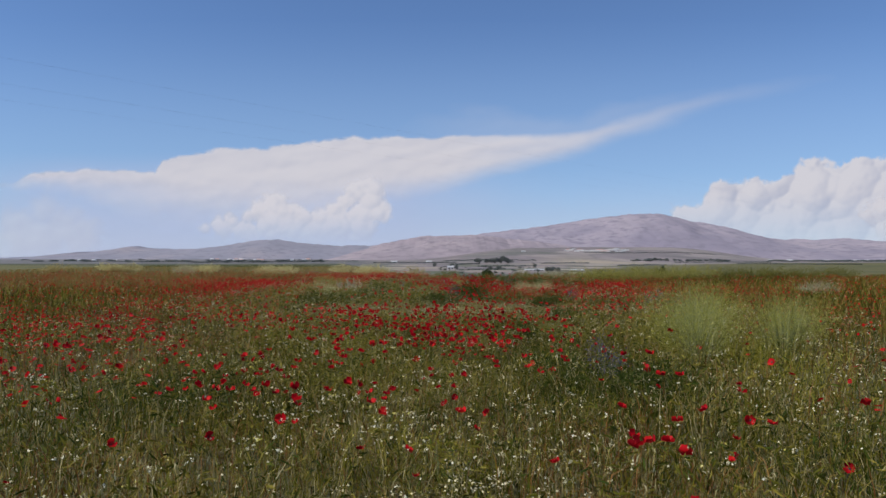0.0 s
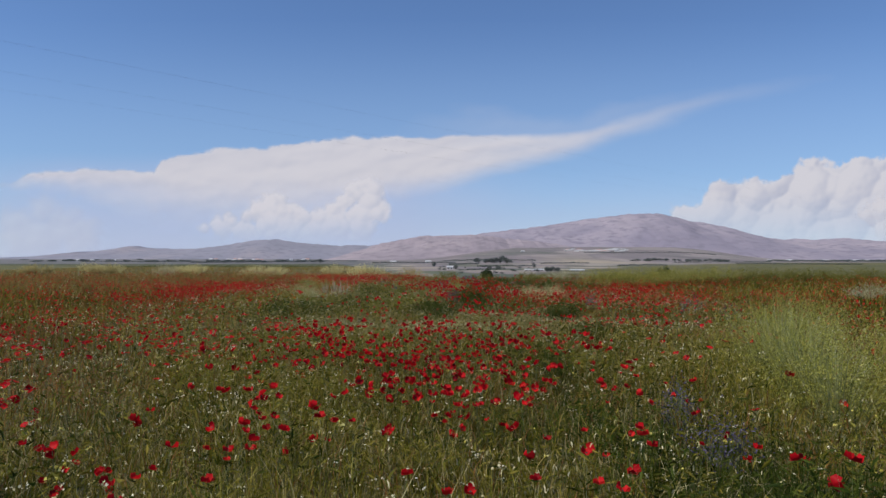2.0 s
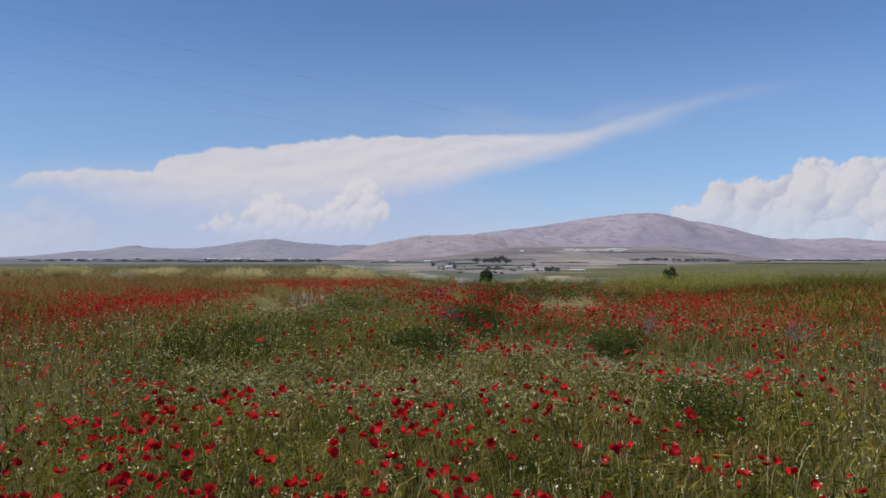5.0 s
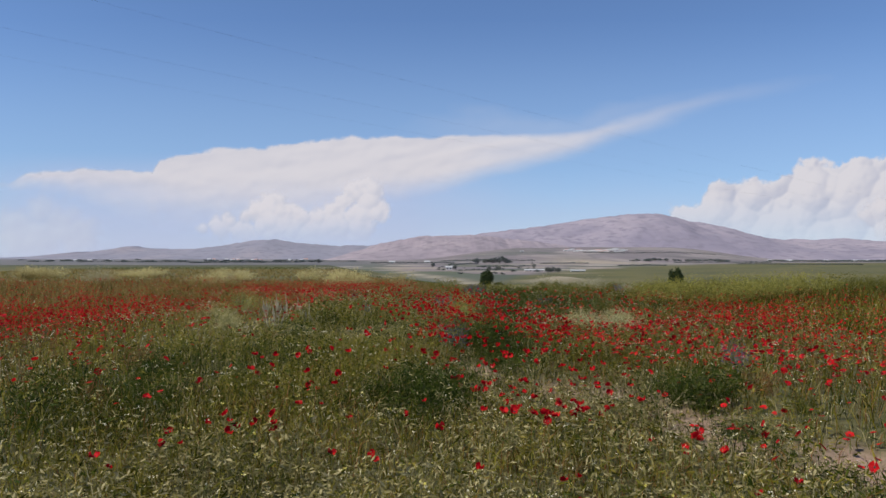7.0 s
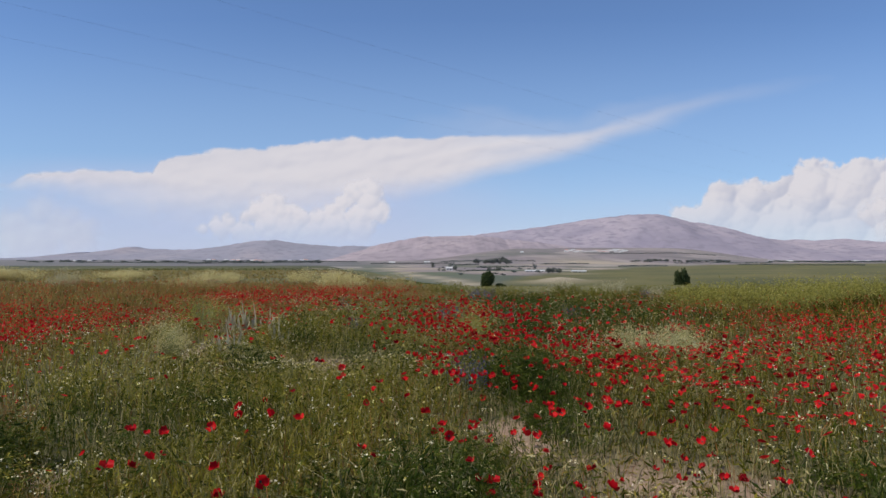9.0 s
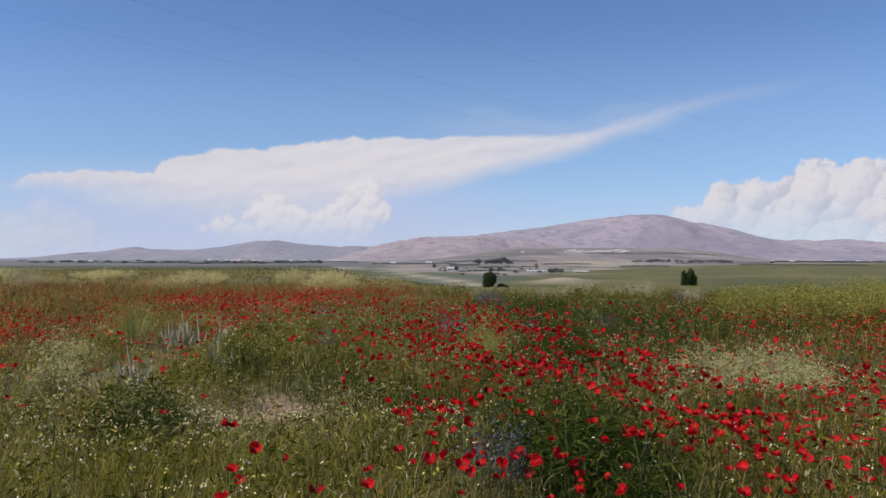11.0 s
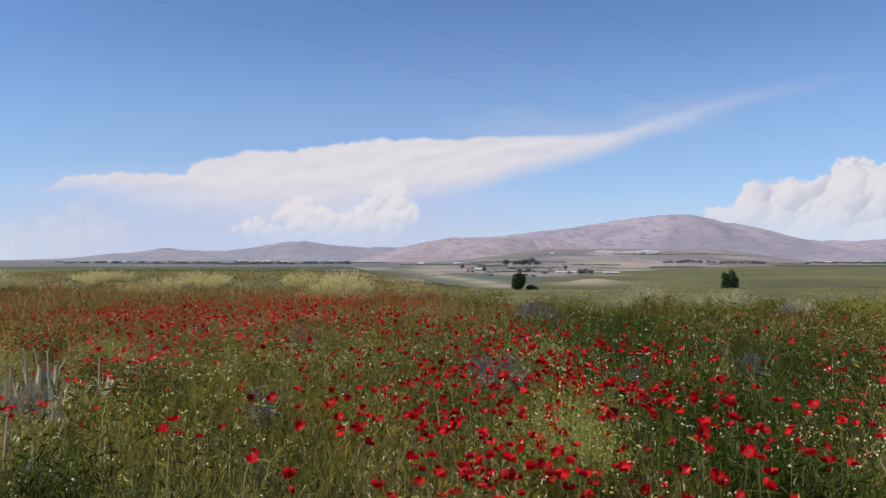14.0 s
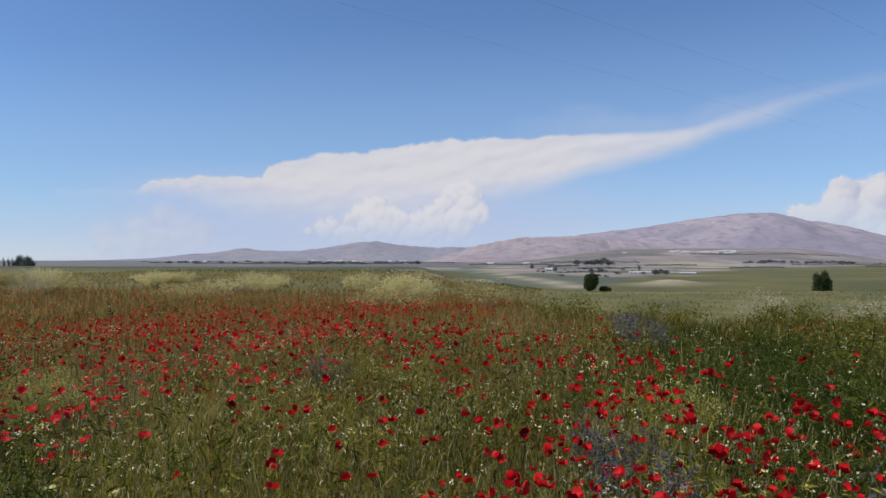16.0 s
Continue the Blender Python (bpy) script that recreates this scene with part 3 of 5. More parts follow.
# distance haze is mixed into these base colours: bluer and paler than the earth
MAUVE = hill_material("hazed_bare_mountain", (0.192, 0.172, 0.220), (0.228, 0.202, 0.245), (0.282, 0.245, 0.280))
PINK = hill_material("hazed_red_foothill", (0.205, 0.175, 0.202), (0.245, 0.206, 0.230), (0.305, 0.255, 0.270))
BLUE = hill_material("hazed_far_hill", (0.168, 0.170, 0.215), (0.192, 0.188, 0.232), (0.225, 0.208, 0.240))
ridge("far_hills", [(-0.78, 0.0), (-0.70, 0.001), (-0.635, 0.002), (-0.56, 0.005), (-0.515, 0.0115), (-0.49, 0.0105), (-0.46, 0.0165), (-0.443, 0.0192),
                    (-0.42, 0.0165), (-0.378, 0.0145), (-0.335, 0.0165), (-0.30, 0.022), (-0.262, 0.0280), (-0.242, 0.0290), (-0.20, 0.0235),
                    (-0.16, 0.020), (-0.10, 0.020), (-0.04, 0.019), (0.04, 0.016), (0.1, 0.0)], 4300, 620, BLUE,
      "low hills far across the plain, grey-blue haze in their colour", 0.05, 0.3)
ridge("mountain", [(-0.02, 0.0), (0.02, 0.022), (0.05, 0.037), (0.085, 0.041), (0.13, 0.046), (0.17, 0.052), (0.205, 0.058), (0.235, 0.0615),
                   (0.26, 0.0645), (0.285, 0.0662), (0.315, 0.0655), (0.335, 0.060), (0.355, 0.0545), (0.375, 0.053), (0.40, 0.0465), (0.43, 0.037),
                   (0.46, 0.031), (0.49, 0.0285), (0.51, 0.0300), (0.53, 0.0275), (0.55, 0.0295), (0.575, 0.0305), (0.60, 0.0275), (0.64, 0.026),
                   (0.72, 0.022), (0.82, 0.0)], 4000, 900, MAUVE, "broad bare mountain with pale gullies, mauve distance haze in its colour", 0.085, 1.7)
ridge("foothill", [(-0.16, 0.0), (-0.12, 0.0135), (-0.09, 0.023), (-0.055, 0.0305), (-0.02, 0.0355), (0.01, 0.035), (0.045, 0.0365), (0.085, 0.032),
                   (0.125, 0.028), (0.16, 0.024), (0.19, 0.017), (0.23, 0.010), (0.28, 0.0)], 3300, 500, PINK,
      "rounded foothill of reddish bare earth with lilac haze in its colour", 0.14, 2.9)


# ---- clouds ----
def cloud_material(name, colour, under, strength):
    """Glowing cloud, clear where it is thin; sunlit and shaded sides painted by relief."""
    m, n, l, b = nodes_of(name)

    def attr(key):
        a = n.new("ShaderNodeAttribute")
        a.attribute_name = key
        return a.outputs["Fac"]
    clear = n.new("ShaderNodeBsdfTransparent")
    glow = n.new("ShaderNodeEmission")
    l.new(mix_colour(n, l, attr("relief"), under, colour), glow.inputs["Color"])
    glow.inputs["Strength"].default_value = strength
    mx = n.new("ShaderNodeMixShader")
    l.new(attr("thickness"), mx.inputs[0])
    l.new(clear.outputs[0], mx.inputs[1])
    l.new(glow.outputs[0], mx.inputs[2])
    l.new(mx.outputs[0], n["Material Output"].inputs["Surface"])
    return m


def puffs(x, y, octaves=5, seed=0.0):
    out = np.empty(len(x))
    for i in range(len(x)):
        out[i] = noise.fractal((x[i], y[i], seed), 0.9, 2.1, octaves)
    return out


def cloud(name, x0, x1, y0, y1, shape, far, material, label, fine=1.0, billowed=False):
    """A bank of cloud low in the sky: shape gives its thickness over sideways and upward tangents."""
    nx, ny = int((x1 - x0) / 0.0024 * fine), int((y1 - y0) / 0.0022 * fine)
    A, B = np.meshgrid(np.linspace(x0, x1, nx), np.linspace(y0, y1, ny))
    a, b = A.ravel(), B.ravel()
    thick, bulge = shape(a, b)
    thick = np.clip(thick, 0, 1)
    H = bulge.reshape(ny, nx)
    for _ in range(3):
        H = (H + np.roll(H, 1, 0) + np.roll(H, -1, 0) + np.roll(H, 1, 1) + np.roll(H, -1, 1)) / 5
    up, right = np.gradient(H, (y1 - y0) / ny, (x1 - x0) / nx)
    # sun and shade worked out from the bulges, stored as colour for the glow
    if billowed:
        facing = (0.45 * right - 0.55 * up + 0.70) / np.sqrt(right ** 2 + up ** 2 + 1)
        relief = np.clip(0.12 + 0.98 * facing, 0, 1).ravel()
    else:
        relief = np.clip(0.62 + 0.38 * np.tanh(0.6 * right - 0.7 * up), 0, 1).ravel()
    d = np.c_[a, np.ones_like(a), b]
    d *= far / np.linalg.norm(d, axis=1)[:, None]
    t = grid_tris(ny, nx)
    t = t[thick[t].max(axis=1) > 0.012]
    used, back = np.unique(t, return_inverse=True)
    me = mesh_from(name, d[used], back.reshape(-1, 3), True)
    attribute(me, "thickness", thick[used])
    attribute(me, "relief", relief[used])
    ob = link(name, me, material)
    return tagged(ob, label, "cloud", kind="structure")


def between(a, b, top, bottom, soft_top, soft_bottom):
    tx, ty = np.array(top).T
    bx, by = np.array(bottom).T
    t, u = np.interp(a, tx, ty), np.interp(a, bx, by)
    return step(0, 1, (t - b) / soft_top + 0.5) * step(0, 1, (b - u) / soft_bottom + 0.5)


def anvil(a, b):
    p = puffs(a * 9, b * 26, 5, 1.0)
    k = puffs(a * 40, b * 55, 4, 2.0)
    b = b + 0.006 * p + (0.0045 * k + 0.002) * step(0.15, -0.2, a)
    top = [(-0.62, 0.108), (-0.588, 0.1225), (-0.50, 0.1255), (-0.412, 0.1265), (-0.403, 0.142), (-0.36, 0.151), (-0.30, 0.158), (-0.21, 0.164), (-0.13, 0.170),
           (-0.06, 0.175), (0.05, 0.172), (0.13, 0.174), (0.215, 0.184), (0.28, 0.200), (0.34, 0.219), (0.40, 0.234), (0.45, 0.244), (0.56, 0.262), (0.65, 0.27)]
    low = [(-0.62, 0.112), (-0.55, 0.107), (-0.45, 0.090), (-0.35, 0.076), (-0.22, 0.076), (-0.08, 0.096), (0.02, 0.112), (0.10, 0.130), (0.17, 0.150),
           (0.24, 0.170), (0.34, 0.202), (0.42, 0.228), (0.56, 0.256), (0.65, 0.27)]
    fade = np.interp(a, [-0.62, -0.59, 0.0, 0.2, 0.33, 0.42, 0.52, 0.6], [0.75, 0.97, 0.99, 0.75, 0.40, 0.22, 0.06, 0.0])
    body = between(a, b, top, low, 0.0045 + 0.02 * step(0.0, 0.3, a), 0.03 + 0.06 * step(0.05, -0.25, a) * step(-0.6, -0.4, a)) * fade
    wisp = 0.15 * between(a, b + 0.01 * p, [(-0.1, 0.2), (0.2, 0.205), (0.4, 0.25)], [(-0.1, 0.15), (0.2, 0.165), (0.4, 0.22)], 0.03, 0.03) * step(-0.1, 0.1, a) * step(0.45, 0.2, a)
    streak = puffs(a * 5 + b * 9, b * 60 - a * 12, 4, 6.0)
    return np.maximum(body * (1 + 0.10 * streak * step(-0.1, 0.15, a)), wisp), 0.012 * p + 0.004 * k + 0.006 * streak - 0.3 * b


def veil(a, b):
    p = puffs(a * 6, b * 16, 4, 8.0)
    return (0.62 + 0.2 * p) * step(0.155, 0.10, b) * step(-0.78, -0.5, a) * step(0.2, -0.12, a), 0.02 * p


def heap(a, b, lumps, base, seed, soft, strength, crest=None, fade=0.055, big=0.028, count=220):
    """Cauliflower heap: round lumps (sideways, up, radius) and a crest line over a base that melts into haze; billows bulge from it."""
    p = puffs(a * 24, b * 24, 5, seed)
    q = puffs(a * 70, b * 70, 4, seed + 4)
    d = np.full(len(a), -1.0)
    for cx, cy, r in lumps:
        d = np.maximum(d, r - np.hypot(a - cx, (b - cy) * 1.05))
    if crest:
        bent = a + 0.010 * puffs(a * 14, b * 14, 3, seed + 2)
        d = np.maximum(d, 0.8 * (np.interp(bent, *np.array(crest).T) - b))
    full = d + 0.007 * p + 0.006 * q
    body = 0.7 * np.sqrt(np.clip(full, 0, 0.03) * 0.05) + 0.006 * puffs(a * 9, b * 12, 3, seed + 7)
    pick = np.random.default_rng(int(seed * 10))
    inside = np.flatnonzero(full > 0.001)
    swell = body.copy()
    for k in pick.choice(inside, count):
        r = big * pick.uniform(0.25, 1.0) ** 1.6
        bump = np.sqrt(np.maximum(r * r - (a - a[k]) ** 2 - (b - b[k]) ** 2, 0))
        swell = np.maximum(swell, np.where(bump > 0, body[k] - 0.55 * r + bump, 0))
    return strength * step(-soft, soft * 1.2, full) * step(base, base + fade, b), swell + 0.003 * p + 0.0016 * q


CLOUD_WHITE = cloud_material("cloud_white", (0.87, 0.84, 0.89), (0.55, 0.575, 0.72), 0.79)
CLOUD_ANVIL = cloud_material("cloud_anvil", (0.87, 0.84, 0.89), (0.68, 0.68, 0.78), 0.80)
CLOUD_HEAP = cloud_material("cloud_heap", (0.86, 0.83, 0.88), (0.69, 0.695, 0.79), 0.82)
CLOUD_HAZE = cloud_material("cloud_haze", (0.475, 0.525, 0.73), (0.44, 0.50, 0.71), 1.0)
CLOUD_THIN = cloud_material("cloud_thin", (0.31, 0.45, 0.66), (0.30, 0.44, 0.65), 1.0)
TOWERS = [(-0.241, 0.077, 0.020), (-0.258, 0.066, 0.018), (-0.224, 0.064, 0.016), (-0.279, 0.056, 0.014), (-0.300, 0.050, 0.012), (-0.322, 0.045, 0.010), (-0.340, 0.041, 0.007),
          (-0.245, 0.045, 0.024), (-0.203, 0.052, 0.018), (-0.098, 0.096, 0.018), (-0.124, 0.092, 0.018), (-0.139, 0.078, 0.014), (-0.104, 0.078, 0.019), (-0.156, 0.064, 0.017),
          (-0.177, 0.054, 0.017), (-0.116, 0.058, 0.024), (-0.274, 0.026, 0.016), (-0.244, 0.024, 0.014), (-0.17, 0.040, 0.020), (-0.21, 0.036, 0.022), (-0.09, 0.066, 0.016),
          (-0.312, 0.038, 0.014), (-0.285, 0.040, 0.018), (-0.15, 0.044, 0.026), (-0.185, 0.036, 0.026), (-0.225, 0.040, 0.026), (-0.115, 0.044, 0.024)]
BANK = [(0.399, 0.095, 0.015), (0.437, 0.097, 0.016), (0.531, 0.122, 0.020), (0.342, 0.063, 0.015), (0.60, 0.125, 0.02)]
CREST = [(0.28, 0.0), (0.312, 0.045), (0.325, 0.068), (0.342, 0.075), (0.372, 0.080), (0.385, 0.098), (0.40, 0.108), (0.437, 0.110), (0.467, 0.109), (0.493, 0.120),
         (0.515, 0.136), (0.535, 0.140), (0.573, 0.1345), (0.60, 0.139), (0.632, 0.144), (0.70, 0.150), (0.80, 0.13), (0.88, 0.09), (0.94, 0.0)]
FRONT = [(0.612, 0.058, 0.018), (0.635, 0.066, 0.022), (0.668, 0.072, 0.024), (0.70, 0.065, 0.025), (0.65, 0.045, 0.03)]
FAINT = [(-0.57, 0.065, 0.022), (-0.55, 0.045, 0.03), (-0.605, 0.04, 0.03), (-0.62, 0.05, 0.016), (-0.52, 0.03, 0.03), (-0.66, 0.03, 0.03), (-0.58, 0.02, 0.04)]
cloud("anvil_cloud", -0.75, 0.66, -0.006, 0.285, anvil, 4790, CLOUD_ANVIL, "long white anvil cloud trailing into a thin wisp")
cloud("heap_cloud", -0.40, -0.03, 0.0, 0.13, lambda a, b: heap(a, b, TOWERS, 0.010, 3.0, 0.0045, 0.92, None, 0.062, 0.012, 240), 4750, CLOUD_HEAP, "small white cumulus heaps under the anvil", 1.6, True)
cloud("cumulus_bank", 0.28, 0.95, 0.0, 0.19, lambda a, b: heap(a, b, BANK, -0.02, 7.0, 0.0032, 0.97, CREST, 0.12, 0.036, 260), 4760, CLOUD_WHITE, "towering white cumulus bank behind the mountain", 1.5, True)
cloud("cumulus_front", 0.56, 0.78, 0.0, 0.12, lambda a, b: heap(a, b, FRONT, 0.005, 9.0, 0.004, 0.9, None, 0.08, 0.02, 90), 4740, CLOUD_WHITE, "bright cumulus heap before the cloud bank", 1.5, True)
cloud("low_cloud", -0.75, -0.42, 0.0, 0.11, lambda a, b: heap(a, b, FAINT, -0.02, 11.0, 0.012, 0.34), 4780, CLOUD_WHITE, "faint hazy cloud low over the plain")
# haze as glowing sheets; upper_haze is added to dull the low sky
cloud("haze_veil", -0.8, 0.22, -0.004, 0.16, veil, 4810, CLOUD_HAZE, "grey-blue veil of haze hanging under the anvil cloud", 0.5)
cloud("upper_haze", -1.0, 1.0, 0.0, 0.36, lambda a, b: (0.42 * step(0.36, 0.12, b) * step(0.0, 0.06, b), 0 * a), 4830, CLOUD_THIN, "thin glowing blue haze sheet added to mute the low sky", 0.3)
cloud("haze_bank", -1.0, 1.0, -0.004, 0.15,
      lambda a, b: (0.6 * step(0.13, 0.005, b + 0.01 * puffs(a * 6, b * 25, 3, 5.0)), 0 * a), 4820, CLOUD_HAZE, "thin pale haze along the horizon", 0.4)

# ---- plants: shapes out of arrays ----
rng = np.random.default_rng(7)


class Heap:
    """Collects triangles for one mesh."""

    def __init__(self):
        self.v, self.t, self.n = [], [], 0

    def add(self, verts, tris):
        self.v.append(verts)
        self.t.append(tris + self.n)
        self.n += len(verts)

    def mesh(self, name, smooth=False):
        return mesh_from(name, np.concatenate(self.v), np.concatenate(self.t), smooth)


def blades(heap, base, height, width, lean, r, kink=0.5):
    """Tapering blades: two quads' worth of bent leaf each. base (n, 3), the rest (n)."""
    n = len(base)
    face, fall = r.uniform(0, 2 * np.pi, n), r.uniform(0, 2 * np.pi, n)
    side = np.c_[np.cos(face), np.sin(face), np.zeros(n)] * width[:, None] / 2
    out = np.c_[np.cos(fall), np.sin(fall), np.zeros(n)] * (lean * height)[:, None]
    up = np.c_[np.zeros(n), np.zeros(n), height]
    mid, tip = base + up * 0.55 + out * 0.3 * kink * 2, base + up * (1 - 0.35 * lean[:, None]) + out
    v = np.stack([base - side * 0.7, base + side * 0.7, mid - side, mid + side, tip], 1).reshape(-1, 3)
    t = np.array([[0, 1, 3], [0, 3, 2], [2, 3, 4]])
    heap.add(v, (np.arange(n)[:, None, None] * 5 + t).reshape(-1, 3))


def slivers(heap, base, height, width, lean, r):
    """One-triangle blades for the field further off."""
    n = len(base)
    face, fall = r.uniform(0, 2 * np.pi, n), r.uniform(0, 2 * np.pi, n)
    side = np.c_[np.cos(face), np.sin(face), np.zeros(n)] * width[:, None] / 2
    tip = base + np.c_[np.cos(fall) * lean * height, np.sin(fall) * lean * height, height]
    v = np.stack([base - side, base + side, tip], 1).reshape(-1, 3)
    heap.add(v, np.arange(n * 3).reshape(-1, 3))


def flakes(heap, centre, size, r, flat=0.0, long=1.0):
    """Small leaf or petal diamonds, creased along the middle. flat: 1 lies level, 0 turns any way."""
    n = len(centre)
    u, w = r.normal(size=(n, 3)), r.normal(size=(n, 3))
    u[:, 2] *= 1 - flat
    u /= np.linalg.norm(u, axis=1)[:, None]
    w[:, 2] *= 1 - flat
    w -= u * (u * w).sum(1)[:, None]
    w /= np.linalg.norm(w, axis=1)[:, None] + 1e-6
    k = np.cross(u, w) * (size * 0.18)[:, None]
    u, w = u * (size * 0.5 * long)[:, None], w * (size * 0.5 / max(long, 1))[:, None]
    v = np.stack([centre - u, centre + w + k, centre + u, centre - w + k], 1).reshape(-1, 3)
    t = np.array([[0, 1, 2], [0, 2, 3]])
    heap.add(v, (np.arange(n)[:, None, None] * 4 + t).reshape(-1, 3))


def strewn(r, per_m2, x0, x1, y0, y1, chance):
    """Points scattered over an oblong and kept by chance(x, y); they come with the ground's height."""
    n = int(per_m2 * (x1 - x0) * (y1 - y0))
    x, y = r.uniform(x0, x1, n), r.uniform(y0, y1, n)
    k = r.random(n) < chance(x, y)
    x, y = x[k], y[k]
    return np.c_[x, y, terrain(x, y)]


def seen_width(y):
    """Half the breadth of field that can come into view at that depth, widest for a camera at the start."""
    return 2.3 + np.maximum(y, 0) * 0.72


def bare_at(x, y):
    return np.clip(patches(x, y, BARE, 1.0) * 1.3 + 0.5 * waves(x, y, 0.2, 2.2) - 0.25, 0, 0.95)


def tallness(x, y):
    """Height of the growth in metres."""
    h = 0.29 + 0.05 * waves(x, y, 1.4, 0.9) + 0.09 * waves(x, y, 0.42, 4.0) + 0.13 * patches(x, y, DARK) + 0.10 * patches(x, y, YELLOW)
    h = h * (1 - 0.45 * patches(x, y, LOW))
    return h * (1 - 0.62 * np.clip(patches(x, y, BARE, 2.4), 0, 1))


def on_field(x, y):
    return (1 - bare_at(x, y)) * (y < np.minimum(edge_of_field(x), 46) + 4 + 2 * waves(x, y, 3.0)) * (np.abs(x) < seen_width(y))


def corridor(x, y):
    """1 along the middle of the field, fading out to its sides."""
    return (1 - step(1.6, 3.6, np.abs(x) + 0.4 * waves(x, y, 1.3, 8.0))) * (1 - step(26, 33, y))


# ---- grass ----
def grow_grass():
    r = np.random.default_rng(11)
    green, dark, dry, yellow, rust, tawny, olive = Heap(), Heap(), Heap(), Heap(), Heap(), Heap(), Heap()
    for per, x0, x1, y0, y1, wide in ((1080, -3.6, 3.6, 1.5, 33, 1.1), (310, -10, 10, 2.0, 42, 1.7)):
        outer = per < 1000

        def chance(x, y, outer=outer):
            inside = corridor(x, y)
            return on_field(x, y) * (1 - 0.55 * patches(x, y, LOW)) * ((1 - 0.9 * inside) * (1 - 0.8 * step(7, 10, np.abs(x))) if outer else inside)
        p = strewn(r, per, x0, x1, y0, y1, chance)
        x, y = p[:, 0], p[:, 1]
        h = tallness(x, y) * r.uniform(0.55, 1.25, len(p))
        w = r.uniform(0.002, 0.0052, len(p)) * wide
        kind = r.random(len(p))
        isdark = kind < 0.08 + 0.8 * patches(x, y, DARK) + 0.55 * np.clip(waves(x, y, 0.62, 2.7) + 0.4 * waves(x, y, 2.4, 4.4) - 0.1, 0, 1)
        # straw share raised along the middle, standing in for lens falloff at the sides
        isdry = ~isdark & (kind > (0.91 if outer else 0.85) - 0.25 * patches(x, y, WHITE) - 0.25 * np.clip(patches(x, y, BARE, 2.5), 0, 1))
        isyellow = ~isdark & ~isdry & (r.random(len(p)) < 0.95 * patches(x, y, YELLOW) + 0.25 * np.clip(waves(x, y, 1.9, 6.0), 0, 1))
        isrust = ~isdark & ~isdry & ~isyellow & (r.random(len(p)) < (0.14 + 0.28 * np.clip(0.3 + waves(x, y, 2.3, 1.0), 0, 1)) * (1 if not outer else 1.6) + 0.3 * step(-1, -4, x) * step(10, 18, y))
        istawny = (y > 21 + 7 * r.random(len(p)) + 6 * step(-6, 0, x)) & (x < 1) & (r.random(len(p)) < 0.7)
        blades(tawny, p[istawny], h[istawny], w[istawny], r.uniform(0.1, 1.0, istawny.sum()), r)
        p, x, y, h, w = p[~istawny], x[~istawny], y[~istawny], h[~istawny], w[~istawny]
        isdark, isdry, isyellow, isrust = isdark[~istawny], isdry[~istawny], isyellow[~istawny], isrust[~istawny]
        for hp, k in ((dark, isdark), (dry, isdry), (yellow, isyellow), (rust, isrust), (green, ~isdark & ~isdry & ~isyellow & ~isrust)):
            blades(hp, p[k], h[k] * (1.12 if hp is dry else 1.0), w[k] * (0.7 if hp is dry else 1.0), r.uniform(0.1, 1.0, k.sum()), r)
    # further off, and thin growth all round
    for per, x0, x1, y0, y1, fade in ((122, -40, 30, 6, 52, True), (14, -34, 34, -10, 40, False)):
        def chance(x, y, fade=fade):
            if not fade:
                return (np.abs(x) >= seen_width(y)) * 1.0
            return on_field(x, y) * np.maximum(step(6, 10, np.abs(x)), step(28, 42, y)) * (1 - step(34, 50, y))
        p = strewn(r, per, x0, x1, y0, y1, chance)
        h = (tallness(p[:, 0], p[:, 1]) + 0.03) * r.uniform(0.5, 1.15, len(p))
        kind = r.random(len(p)) - 0.5 * patches(p[:, 0], p[:, 1], DARK) + 0.3 * step(34, 44, p[:, 1]) * (p[:, 0] < -5)
        kind = np.where(p[:, 1] > 42, 0.28 + 0.68 * r.random(len(p)), kind)
        past = (p[:, 1] > 20 + 8 * r.random(len(p)) + 6 * step(-6, 0, p[:, 0])) & (p[:, 0] < 1) & (r.random(len(p)) < 0.75)
        slivers(tawny, p[past], h[past], r.uniform(0.018, 0.045, past.sum()), r.uniform(0.1, 0.8, past.sum()), r)
        p, h, kind = p[~past], h[~past], kind[~past]
        for hp, k in ((dark, kind < 0.25), (dry, kind > 1.0), (yellow, (kind > 0.82) & (kind <= 1.0)), (rust, (kind >= 0.25) & (kind < 0.45)), (green, (kind >= 0.45) & (kind <= 0.82))):
            slivers(hp, p[k], h[k], r.uniform(0.018, 0.045, k.sum()), r.uniform(0.1, 0.8, k.sum()), r)
    # rough pasture on the slope past the field's edge
    p = strewn(r, 4, -6, 60, 30, 120, lambda x, y: (y >= edge_of_field(x) + 2) * (np.abs(x) < seen_width(y)) * 0.8)
    k = r.random(len(p)) < 0.2
    for hp, j in ((olive, k), (olive, ~k)):
        slivers(hp, p[j], r.uniform(0.04, 0.11, j.sum()), r.uniform(0.03, 0.09, j.sum()), r.uniform(0.3, 1.2, j.sum()), r)
    # short grass on the high ground past the flowers
    p = strewn(r, 12, -40, 0, 36, 110, lambda x, y: step(36, 48, y) * (1 - step(70, 110, y)))
    k = r.random(len(p))
    for hp, j in ((tawny, (k < 0.75) & (p[:, 1] < 85)), (green, (k >= 0.75) & (p[:, 1] < 85)), (dark, p[:, 1] >= 85)):
        slivers(hp, p[j], r.uniform(0.05, 0.16, j.sum()), r.uniform(0.03, 0.08, j.sum()), r.uniform(0.3, 1.2, j.sum()), r)
